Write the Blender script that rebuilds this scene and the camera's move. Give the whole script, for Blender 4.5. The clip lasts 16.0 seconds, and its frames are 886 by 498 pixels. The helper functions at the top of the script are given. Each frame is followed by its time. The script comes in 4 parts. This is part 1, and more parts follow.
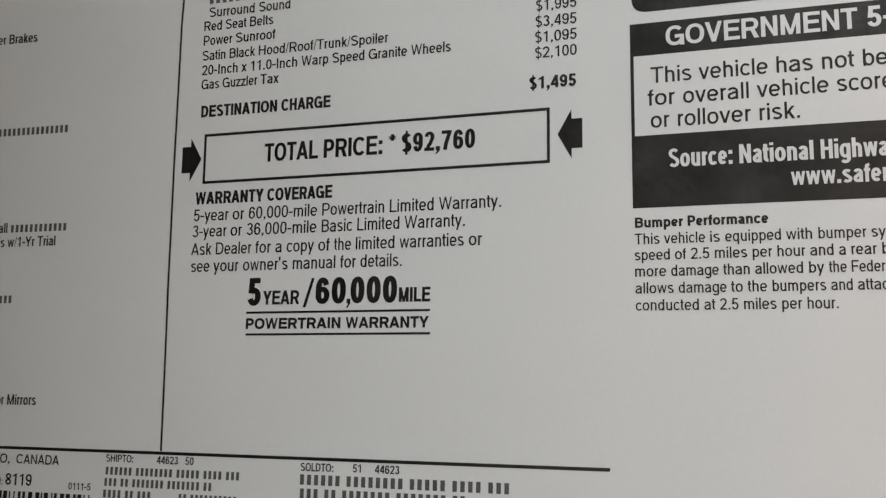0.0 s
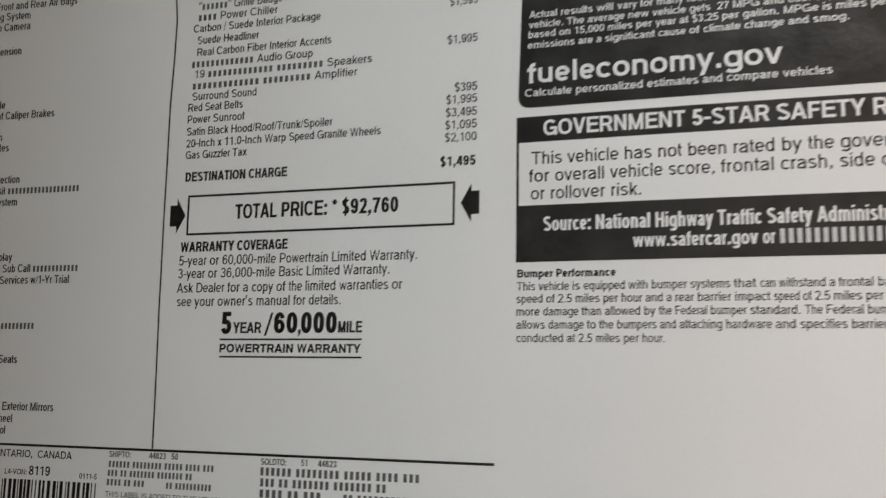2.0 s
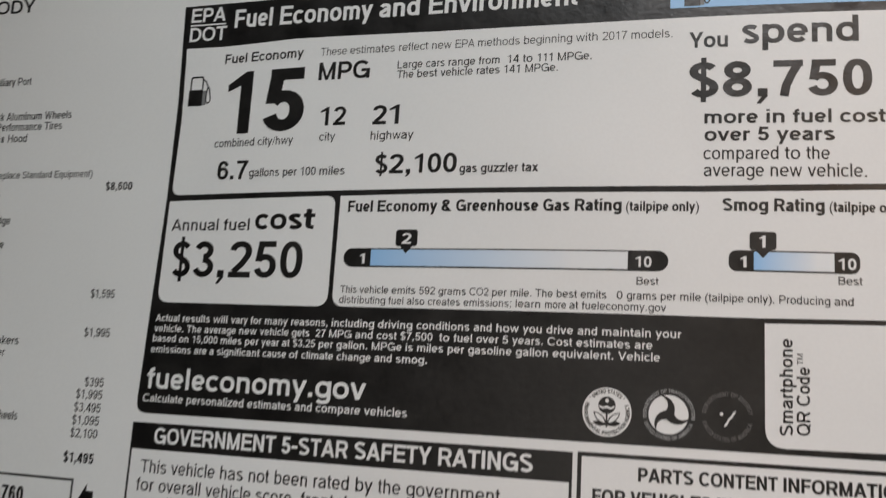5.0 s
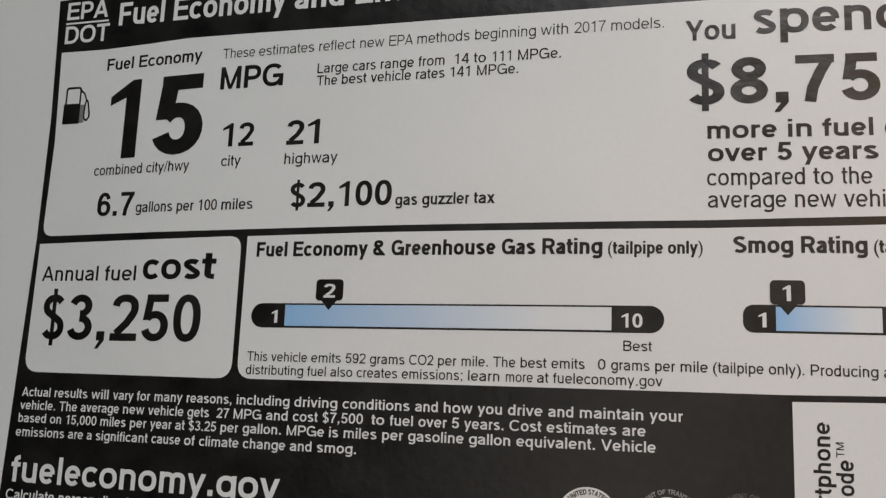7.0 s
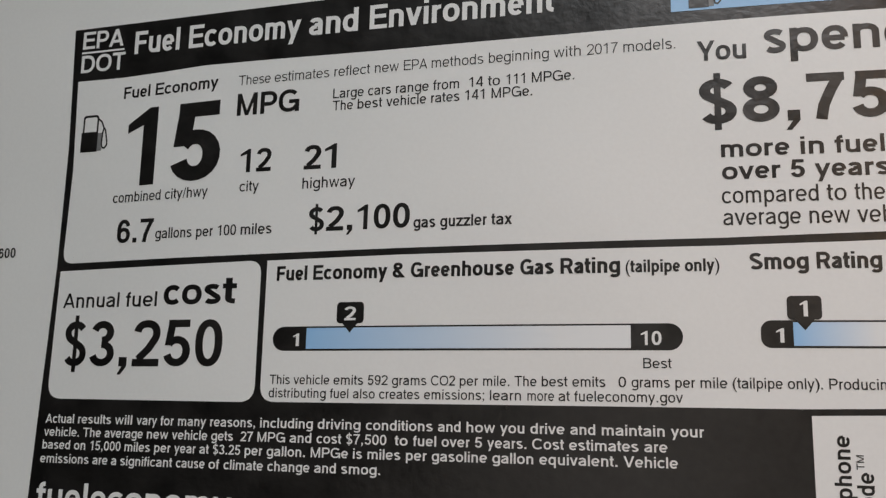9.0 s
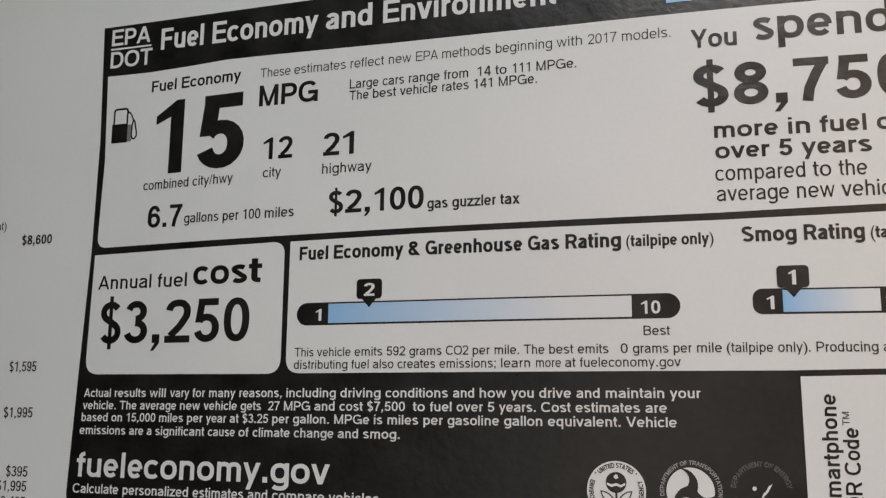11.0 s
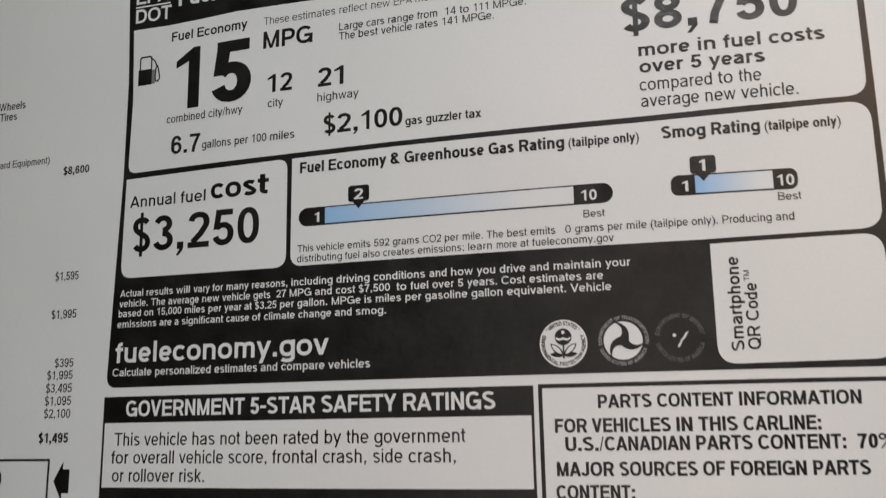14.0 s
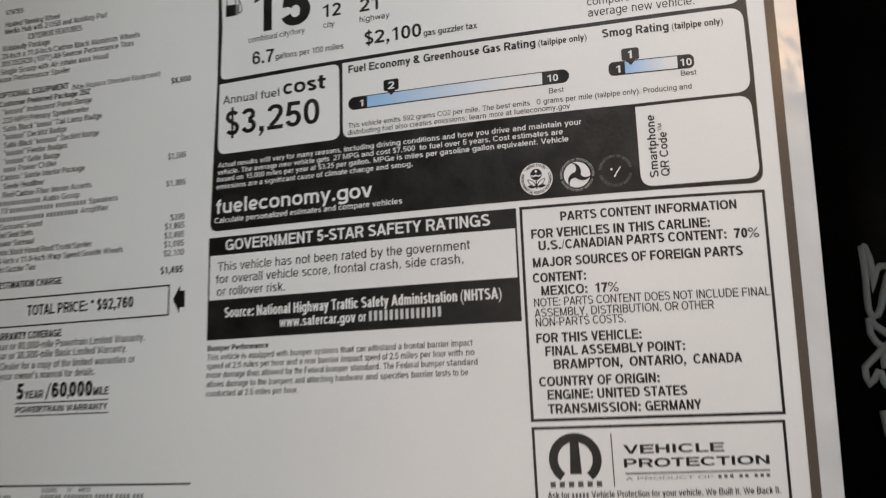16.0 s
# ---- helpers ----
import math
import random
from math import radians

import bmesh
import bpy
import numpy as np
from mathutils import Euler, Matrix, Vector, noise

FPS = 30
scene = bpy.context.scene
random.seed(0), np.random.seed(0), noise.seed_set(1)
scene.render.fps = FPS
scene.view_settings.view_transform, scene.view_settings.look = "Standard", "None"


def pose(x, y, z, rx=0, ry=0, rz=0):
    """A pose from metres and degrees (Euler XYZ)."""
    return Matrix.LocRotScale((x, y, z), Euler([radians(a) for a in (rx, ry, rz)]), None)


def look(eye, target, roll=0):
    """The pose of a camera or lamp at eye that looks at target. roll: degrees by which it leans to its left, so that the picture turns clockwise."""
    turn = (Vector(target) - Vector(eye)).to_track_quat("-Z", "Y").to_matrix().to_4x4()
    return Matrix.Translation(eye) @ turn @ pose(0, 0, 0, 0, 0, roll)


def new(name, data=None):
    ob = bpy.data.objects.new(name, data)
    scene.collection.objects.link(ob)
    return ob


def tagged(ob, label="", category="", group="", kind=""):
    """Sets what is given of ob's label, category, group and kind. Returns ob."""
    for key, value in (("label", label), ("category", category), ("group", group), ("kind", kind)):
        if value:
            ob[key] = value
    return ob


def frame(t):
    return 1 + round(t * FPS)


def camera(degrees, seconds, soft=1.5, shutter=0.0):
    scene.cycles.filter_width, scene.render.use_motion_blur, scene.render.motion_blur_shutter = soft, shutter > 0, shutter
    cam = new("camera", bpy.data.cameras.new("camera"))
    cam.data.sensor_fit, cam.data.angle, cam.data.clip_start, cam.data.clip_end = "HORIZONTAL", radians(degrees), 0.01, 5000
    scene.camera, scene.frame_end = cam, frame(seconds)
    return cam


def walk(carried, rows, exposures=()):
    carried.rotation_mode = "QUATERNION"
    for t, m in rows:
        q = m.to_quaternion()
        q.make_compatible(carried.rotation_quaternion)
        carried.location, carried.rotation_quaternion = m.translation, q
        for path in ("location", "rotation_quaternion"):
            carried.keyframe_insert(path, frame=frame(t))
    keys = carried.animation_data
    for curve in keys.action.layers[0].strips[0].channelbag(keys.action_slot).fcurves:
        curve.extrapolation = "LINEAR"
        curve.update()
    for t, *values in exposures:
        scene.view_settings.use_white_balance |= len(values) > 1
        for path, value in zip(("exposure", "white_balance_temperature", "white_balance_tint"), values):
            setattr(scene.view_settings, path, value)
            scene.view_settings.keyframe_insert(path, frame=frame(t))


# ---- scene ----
cam = camera(50.65, 16.0, soft=1.25, shutter=0.45)
BASE_Z = 1200.0
# seconds, place in millimetres from the corner of the safety panel, turn in degrees
ROWS = [
    (0.0, 16.1, -166.7, -66.9, 98.61, -0.72, 17.05),
    (0.5, 15.4, -172.5, -66.7, 98.73, -0.71, 17.04),
    (1.0, 18.2, -182.3, -64.0, 98.57, -0.64, 17.01),
    (1.5, 29.2, -193.1, -64.5, 98.52, -0.79, 17.05),
    (2.0, 48.4, -208.9, -62.9, 98.37, -0.91, 17.42),
    (2.5, 71.6, -219.3, -54.4, 98.37, -1.26, 18.11),
    (3.0, 95.0, -225.2, -42.3, 98.42, -2.10, 18.53),
    (3.5, 121.0, -222.2, -21.9, 97.43, -3.12, 19.20),
    (4.0, 133.6, -218.2, -11.5, 98.34, -3.77, 18.43),
    (4.5, 141.5, -209.1, -6.8, 99.98, -3.74, 18.19),
    (5.0, 139.9, -194.5, 4.6, 100.45, -3.51, 17.72),
    (5.2, 138.8, -186.3, 10.1, 100.59, -3.43, 17.66),
    (7.3, 133.9, -150.0, 26.2, 99.95, -2.03, 17.36),
    (7.5, 132.2, -150.2, 28.0, 99.64, -1.82, 17.37),
    (8.0, 131.1, -147.9, 27.3, 99.92, -1.65, 17.41),
    (8.5, 131.8, -149.2, 26.0, 100.39, -1.46, 17.51),
    (9.0, 132.8, -154.0, 25.1, 100.77, -1.20, 17.46),
    (11.5, 136.5, -165.2, 19.1, 100.32, -0.32, 18.15),
    (12.0, 141.2, -167.2, 18.0, 100.23, -0.11, 18.44),
    (12.5, 145.1, -174.2, 15.3, 100.07, 0.10, 18.66),
    (13.0, 148.0, -176.9, 10.7, 100.10, 0.25, 18.72),
    (13.5, 147.7, -182.3, 0.4, 100.57, 0.54, 18.34),
    (14.0, 149.3, -192.4, -9.5, 101.13, 0.75, 18.16),
    (14.5, 157.4, -201.1, -24.9, 101.49, 0.95, 18.01),
    (15.0, 160.2, -208.8, -38.2, 101.94, 1.18, 17.78),
    (15.5, 163.0, -224.8, -51.3, 101.91, 1.36, 17.84),
    (16.0, 168.7, -269.2, -66.5, 101.14, 1.67, 18.08),
]
EXPOSURES = [(0.0, 0.06), (1.5, 0.12), (2.5, 0.02), (3.2, 0.02), (4.0, -0.07), (4.5, -0.16), (5.0, -0.28), (8.0, -0.4), (12.5, -0.3), (13.5, -0.3), (14.0, -0.25), (15.0, -0.2), (16.0, -0.13)]
walk(cam, [(t, pose(x / 1000, y / 1000, (z + BASE_Z) / 1000, rx, ry, rz)) for t, x, y, z, rx, ry, rz in ROWS], EXPOSURES)

# ---- light ----
world = bpy.data.worlds.new("showroom_air")
scene.world = world
world.use_nodes = True
world.node_tree.nodes["Background"].inputs[0].default_value = (0.9, 0.95, 1.0, 1)
world.node_tree.nodes["Background"].inputs[1].default_value = 0.03


def area_lamp(name, eye, target, w, h, watts, colour):
    data = bpy.data.lights.new(name, "AREA")
    data.shape, data.size, data.size_y, data.energy, data.color = "RECTANGLE", w, h, watts, colour
    ob = new(name, data)
    ob.matrix_world = look(eye, target)
    return ob


def fill_spot(name, eye, target, watts, colour, degrees):
    data = bpy.data.lights.new(name, "SPOT")
    data.energy, data.color, data.spot_size, data.spot_blend, data.shadow_soft_size = watts, colour, radians(degrees), 1.0, 0.06
    new(name, data).matrix_world = look(eye, target)


# two added spots, no known fixtures: beam edges darken the left, warm the right
fill_spot("fill_spot", (0.45, -1.3, 2.72), (0.095, 0, 1.218), 107, (0.893, 0.955, 0.99), 15.6)
fill_spot("warm_fill_spot", (0.62, -1.2, 2.72), (0.19, 0, 1.165), 58, (1.0, 0.65, 0.55), 10.5)
# added side fill without a window, for brightness falling off to the left
area_lamp("side_fill_light", (0.82, -0.43, 1.37), (-0.18, -0.43, 1.37), 0.7, 0.6, 2.9, (0.83, 0.985, 1.03))
# added lamp, no known source: brightens the south wall that the ink reflects
area_lamp("wall_fill_light", (0.35, -2.35, 0.06), (0.35, -3.2, 0.9), 1.4, 0.3, 17, (0.97, 0.95, 0.94)).data.spread = radians(85)
area_lamp("warm_spot_light", (0.81, -1.27, 1.68), (0.1, 0, 1.2), 0.13, 0.3, 1.7, (1.0, 0.6, 0.3))


# ---- materials ----
def material(name, colour, rough, spec=0.5, metal=0.0):
    m = bpy.data.materials.new(name)
    m.use_nodes = True
    b = m.node_tree.nodes["Principled BSDF"]
    b.inputs["Base Color"].default_value = (*colour, 1)
    b.inputs["Roughness"].default_value = rough
    b.inputs["Metallic"].default_value = metal
    b.inputs["Specular IOR Level"].default_value = spec
    return m


def mottle(m, dark, light, scale, fine, bump=0.0, rough=None):
    """Two scales of noise in the colour, a fine relief, and a spread of gloss."""
    t = m.node_tree
    b = t.nodes["Principled BSDF"]
    co = t.nodes.new("ShaderNodeTexCoord")
    a, f = t.nodes.new("ShaderNodeTexNoise"), t.nodes.new("ShaderNodeTexNoise")
    a.inputs["Scale"].default_value, f.inputs["Scale"].default_value = scale, fine
    a.inputs["Detail"].default_value, f.inputs["Detail"].default_value = 4, 6
    mix = t.nodes.new("ShaderNodeMath")
    mix.operation = "MULTIPLY_ADD"
    mix.inputs[1].default_value = 0.4
    half = t.nodes.new("ShaderNodeMath")
    half.operation = "MULTIPLY"
    half.inputs[1].default_value = 0.6
    ramp = t.nodes.new("ShaderNodeValToRGB")
    ramp.color_ramp.elements[0].position, ramp.color_ramp.elements[1].position = 0.32, 0.68
    ramp.color_ramp.elements[0].color, ramp.color_ramp.elements[1].color = (*dark, 1), (*light, 1)
    for n in (a, f):
        t.links.new(co.outputs["Object"], n.inputs["Vector"])
    t.links.new(a.outputs["Fac"], half.inputs[0])
    t.links.new(f.outputs["Fac"], mix.inputs[0])
    t.links.new(half.outputs[0], mix.inputs[2])
    t.links.new(mix.outputs[0], ramp.inputs["Fac"])
    t.links.new(ramp.outputs["Color"], b.inputs["Base Color"])
    if bump:
        bm = t.nodes.new("ShaderNodeBump")
        bm.inputs["Strength"].default_value, bm.inputs["Distance"].default_value = bump, 0.0002
        t.links.new(f.outputs["Fac"], bm.inputs["Height"])
        t.links.new(bm.outputs["Normal"], b.inputs["Normal"])
    if rough:
        mr = t.nodes.new("ShaderNodeMapRange")
        mr.inputs["To Min"].default_value, mr.inputs["To Max"].default_value = rough
        t.links.new(a.outputs["Fac"], mr.inputs["Value"])
        t.links.new(mr.outputs["Result"], b.inputs["Roughness"])
    return m


PAPER = mottle(material("coated_paper", (0.8, 0.79, 0.77), 0.5, 0.5), (0.775, 0.765, 0.75), (0.82, 0.81, 0.795), 14, 1400, 0.08, (0.36, 0.5))
INK = mottle(material("black_toner", (0.02, 0.02, 0.02), 0.4, 0.72), (0.0015, 0.0015, 0.0015), (0.015, 0.0135, 0.0125), 130, 700, 0.4, (0.2, 0.5))
FAINT = mottle(material("worn_grey_toner", (0.07, 0.07, 0.07), 0.5, 0.4), (0.07, 0.068, 0.066), (0.2, 0.19, 0.18), 1100, 3500)
FADED = mottle(material("grey_toner", (0.2, 0.2, 0.2), 0.5, 0.4), (0.17, 0.17, 0.17), (0.25, 0.25, 0.25), 200, 2500)
SILVER = mottle(material("silver_toner", (0.42, 0.42, 0.42), 0.5, 0.4), (0.24, 0.24, 0.24), (0.48, 0.48, 0.47), 1100, 3500)
TAUPE = mottle(material("taupe_border", (0.1, 0.085, 0.07), 0.3, 0.5), (0.092, 0.074, 0.06), (0.115, 0.094, 0.077), 30, 900, 0.06, (0.2, 0.32))
GREY_BAR = mottle(material("grey_bar", (0.1, 0.1, 0.1), 0.5, 0.4), (0.07, 0.07, 0.07), (0.13, 0.13, 0.125), 200, 2500)
PALE_BAR = mottle(material("pale_bar", (0.6, 0.6, 0.59), 0.5, 0.4), (0.55, 0.55, 0.54), (0.66, 0.66, 0.65), 200, 2500)
TAPE = mottle(material("clear_tape_over_paper", (0.8, 0.79, 0.78), 0.16, 0.7), (0.6, 0.6, 0.6), (0.72, 0.72, 0.71), 30, 90, 1.0, (0.1, 0.24))
for _n in TAPE.node_tree.nodes:
    if _n.bl_idname == "ShaderNodeBump":
        _n.inputs["Distance"].default_value = 0.0012
    if _n.bl_idname == "ShaderNodeTexNoise" and _n.inputs["Scale"].default_value > 60:
        _n.inputs["Scale"].default_value, _n.inputs["Detail"].default_value = 62, 4.0
        _n.inputs["Roughness"].default_value = 0.3
# slow ripples of the sheet where it does not lie flat
_t = PAPER.node_tree
_w, _p, _c = _t.nodes.new("ShaderNodeBump"), _t.nodes.new("ShaderNodeTexNoise"), _t.nodes.new("ShaderNodeTexCoord")
_p.inputs["Scale"].default_value, _p.inputs["Detail"].default_value = 16, 1.5
_w.inputs["Strength"].default_value, _w.inputs["Distance"].default_value = 1.0, 0.0014
_t.links.new(_c.outputs["Object"], _p.inputs["Vector"])
_t.links.new(_p.outputs["Fac"], _w.inputs["Height"])
_first = _t.nodes["Principled BSDF"].inputs["Normal"].links[0].from_socket
_t.links.new(_first, _w.inputs["Normal"])
_t.links.new(_w.outputs["Normal"], _t.nodes["Principled BSDF"].inputs["Normal"])
BLUE = material("pale_blue_ink", (0.36, 0.58, 0.84), 0.5, 0.35)
FADE = material("blue_to_white_ink", (0.36, 0.56, 0.85), 0.5, 0.35)
_t = FADE.node_tree
_c, _s, _r = _t.nodes.new("ShaderNodeTexCoord"), _t.nodes.new("ShaderNodeSeparateXYZ"), _t.nodes.new("ShaderNodeValToRGB")
_r.color_ramp.elements[0].color, _r.color_ramp.elements[1].color = (0.3, 0.53, 0.82, 1), (0.78, 0.785, 0.79, 1)
_r.color_ramp.elements[1].position = 0.8
_t.links.new(_c.outputs["Generated"], _s.inputs[0])
_t.links.new(_s.outputs[0], _r.inputs[0])
_t.links.new(_r.outputs[0], _t.nodes["Principled BSDF"].inputs["Base Color"])
WALL = mottle(material("painted_wall", (0.6, 0.58, 0.55), 0.7), (0.57, 0.53, 0.49), (0.66, 0.62, 0.57), 3, 60, 0.05)
# tan chosen for an added, unseen wall so ink at the right reflects brown
TAN = mottle(material("tan_wall", (0.5, 0.4, 0.3), 0.7), (0.47, 0.37, 0.28), (0.54, 0.43, 0.33), 3, 60, 0.05)
# dark tone for the added west wall, keeps ink on the left black
REFLECT_DARK = mottle(material("dark_wall", (0.05, 0.05, 0.05), 0.8, 0.2), (0.035, 0.035, 0.036), (0.055, 0.055, 0.055), 3, 60, 0.05)
CEIL = mottle(material("ceiling_board", (0.4, 0.4, 0.4), 0.8), (0.36, 0.36, 0.36), (0.42, 0.42, 0.42), 4, 90, 0.05)
FLOOR = mottle(material("grey_floor", (0.3, 0.3, 0.29), 0.35), (0.24, 0.24, 0.23), (0.34, 0.33, 0.32), 5, 80, 0.05, (0.25, 0.5))
BLACK = mottle(material("black_trim", (0.004, 0.004, 0.004), 0.7, 0.1), (0.003, 0.003, 0.003), (0.006, 0.006, 0.006), 12, 400, 0.1)
LEATHER = mottle(material("black_leather", (0.003, 0.003, 0.003), 0.8, 0.03), (0.0015, 0.0015, 0.0015), (0.003, 0.003, 0.003), 30, 900, 0.4)
THREAD = mottle(material("grey_thread", (0.4, 0.4, 0.4), 0.8), (0.72, 0.72, 0.71), (0.82, 0.82, 0.8), 300, 2500, 0.3)
GLASS = material("tinted_glass", (0.56, 0.57, 0.58), 0.0, 0.3)
GLASS.node_tree.nodes["Principled BSDF"].inputs["Transmission Weight"].default_value = 1.0
GLASS.node_tree.nodes["Principled BSDF"].inputs["IOR"].default_value = 1.12

# ---- the curl of the sheet: millimetres to metres ----
CURL = (0.2037, -0.0115, -0.1055, 1.7473, -2.5876, 2.7875, 0.0233, 1.8565, -3.6753, 9.4637, -0.8297)


def relief(u, v):
    a, b = u / 1000 - 0.03, v / 1000
    k = CURL
    return (k[0] * a * a + k[1] * b * b + k[2] * a * b + k[3] * a ** 3 + k[4] * a * a * b + k[5] * a * b * b + k[6] * b ** 3
            + k[7] * a ** 4 + k[8] * a ** 3 * b + k[9] * a * a * b * b + k[10] * a * b ** 3)


def on_sheet(u, v, lift=0.0):
    """The place of a point of the sheet, lift millimetres proud of it towards the room."""
    return Vector((u / 1000, relief(u, v) - lift / 1000, (v + BASE_Z) / 1000))


def part(name, bm, mat, parent, label=""):
    me = bpy.data.meshes.new(name)
    bm.to_mesh(me)
    bm.free()
    me.materials.append(mat)
    ob = new(name, me)
    if parent:
        ob.parent = parent
    return tagged(ob, label)


def bend(bm, lift, step=6.0):
    """Cuts a flat shape (x, y in millimetres) into strips and lays it on the sheet."""
    xs, ys = [v.co.x for v in bm.verts], [v.co.y for v in bm.verts]
    for axis, lo, hi in ((0, min(xs), max(xs)), (1, min(ys), max(ys))):
        c = math.ceil(lo / step + 1e-6) * step
        while c < hi - 1e-6:
            no = (1, 0, 0) if axis == 0 else (0, 1, 0)
            co = (c, 0, 0) if axis == 0 else (0, c, 0)
            bmesh.ops.bisect_plane(bm, geom=bm.verts[:] + bm.edges[:] + bm.faces[:], plane_co=co, plane_no=no)
            c += step
    bmesh.ops.triangulate(bm, faces=[f for f in bm.faces if len(f.verts) > 4])
    bmesh.ops.delete(bm, geom=[f for f in bm.faces if f.calc_area() < 1e-3], context="FACES_ONLY")
    for v in bm.verts:
        v.co = on_sheet(v.co.x, v.co.y, lift)
    for f in bm.faces:
        f.smooth = True
    return bm


def polygon(points):
    bm = bmesh.new()
    bm.faces.new([bm.verts.new((x, y, 0)) for x, y in points])
    return bm


def rounded(u0, v0, u1, v1, r=0.0, corners="abcd"):
    """Outline of a rectangle; a: lower left, b: lower right, c: upper right, d: upper left are the rounded corners."""
    out = []
    for key, cx, cy, sx, sy, a0 in (("a", u0, v0, 1, 1, 180), ("b", u1, v0, -1, 1, 270), ("c", u1, v1, -1, -1, 0), ("d", u0, v1, 1, -1, 90)):
        if r and key in corners:
            for i in range(7):
                a = radians(a0 + 15 * i)
                out.append((cx + sx * r + r * math.cos(a), cy + sy * r + r * math.sin(a)))
        else:
            out.append((cx, cy))
    return out


def filleted(points):
    """Outline from corners (u, v, radius), counter-clockwise."""
    out = []
    for (px, py, _), (x, y, r), (nx, ny, _) in zip(points[-1:] + points[:-1], points, points[1:] + points[:1]):
        if not r:
            out.append((x, y))
            continue
        c, a, b = Vector((x, y)), (Vector((px, py)) - Vector((x, y))).normalized(), (Vector((nx, ny)) - Vector((x, y))).normalized()
        for i in range(8):
            t = i / 7
            p = c + a * r * (1 - t) ** 2 + b * r * t ** 2
            out.append((p.x, p.y))
    return out


def patch(name, points, mat, parent, lift, label="", step=6.0):
    return part(name, bend(polygon(points), lift, step), mat, parent, label)


def frame_of(name, u0, v0, u1, v1, w, mat, parent, lift, label=""):
    """Four printed bars round a box."""
    bm = bmesh.new()
    for a, b, c, d in ((u0, v0, u1, v0 + w), (u0, v1 - w, u1, v1), (u0, v0 + w, u0 + w, v1 - w), (u1 - w, v0 + w, u1, v1 - w)):
        bm.faces.new([bm.verts.new((x, y, 0)) for x, y in ((a, b), (c, b), (c, d), (a, d))])
    return part(name, bend(bm, lift), mat, parent, label)


# ---- lettering ----
GLYPHS = {}


def glyph(ch):
    """One flat letter of the built-in font at size 1: places and faces."""
    if ch not in GLYPHS:
        cu = bpy.data.curves.new("letters", "FONT")
        cu.body, cu.size, cu.resolution_u = ch, 1.0, 3
        ob = new("letters", cu)
        me = bpy.data.meshes.new_from_object(ob.evaluated_get(bpy.context.evaluated_depsgraph_get()))
        co = np.empty(len(me.vertices) * 3)
        me.vertices.foreach_get("co", co)
        GLYPHS[ch] = (co.reshape(-1, 3)[:, :2].copy(), [tuple(p.vertices) for p in me.polygons])
        bpy.data.objects.remove(ob)
        bpy.data.curves.remove(cu)
        bpy.data.meshes.remove(me)
    return GLYPHS[ch]


CAP = glyph("H")[0][:, 1].max()
# widths of a plain grotesque, in cap heights
WIDTHS = {0.31: "ijl'|", 0.387: " .,:;/!tfI", 0.464: "-()r", 0.49: '"', 0.54: "*", 0.696: "cksvxyzJ", 0.851: "FTZ", 0.929: "AEBKPSVXY&", 1.006: "wCDHNRU",
          1.084: "GOQ", 1.16: "mM", 1.238: "%", 1.315: "W"}
ADVANCE = {c: w for w, cs in WIDTHS.items() for c in cs}
# wider letters of the bold cut
BOLD_WIDTHS = {0.387: "ijlI .,/", 0.464: "ft:;-()", 0.54: "r*", 0.774: "aceksvxyJ", 0.851: "bdghnopquLFTZ", 1.006: "ABKC&DHNRU", 1.084: "wGOQ", 1.238: "m"}
BOLD_ADVANCE = {c: w for w, cs in BOLD_WIDTHS.items() for c in cs}


def advance(ch, weight):
    return BOLD_ADVANCE[ch] if weight >= 0.03 and ch in BOLD_ADVANCE else ADVANCE.get(ch, 0.774)


STEM_LEFT, ROUND_LEFT = "BDEFHIKLMNPRUbhiklmnpru", "CGOQSacdegoqs02345689$&"
STEM_RIGHT, ROUND_RIGHT = "HIMNUJadhilmnqu", "BCDGOPQSRbcegopqs02345689$"


def oval(cx, cy, rx, ry, a0, a1, n=18, square=2.3):
    """Centre line along a squarish oval."""
    out = []
    for i in range(n + 1):
        a = radians(a0 + (a1 - a0) * i / n)
        c, d = math.cos(a), math.sin(a)
        out.append((cx + rx * math.copysign(abs(c) ** (2 / square), c), cy + ry * math.copysign(abs(d) ** (2 / square), d)))
    return out


def bowl(x0, xm, x1, y0, y1):
    """Out along y1, round to the right and back along y0."""
    return [(x0, y1)] + oval(xm, (y0 + y1) / 2, x1 - xm, (y1 - y0) / 2, 90, -90, 14) + [(x0, y0)]


def snake(w, h, b, top):
    rx = w / 2 - h
    return oval(w / 2, 0.74 * top, rx - 0.01, 0.26 * top - b, 28, 238, 16, 2.1) + oval(w / 2, 0.275 * top, rx, 0.275 * top - b, 58, -152, 16, 2.1)


def arch(x0, x1, top, foot, b):
    ry = min(0.27, 0.36 * top) - b
    return oval((x0 + x1) / 2, top - b - ry, (x1 - x0) / 2, ry, 180, 0, 14) + [(x1, foot)]


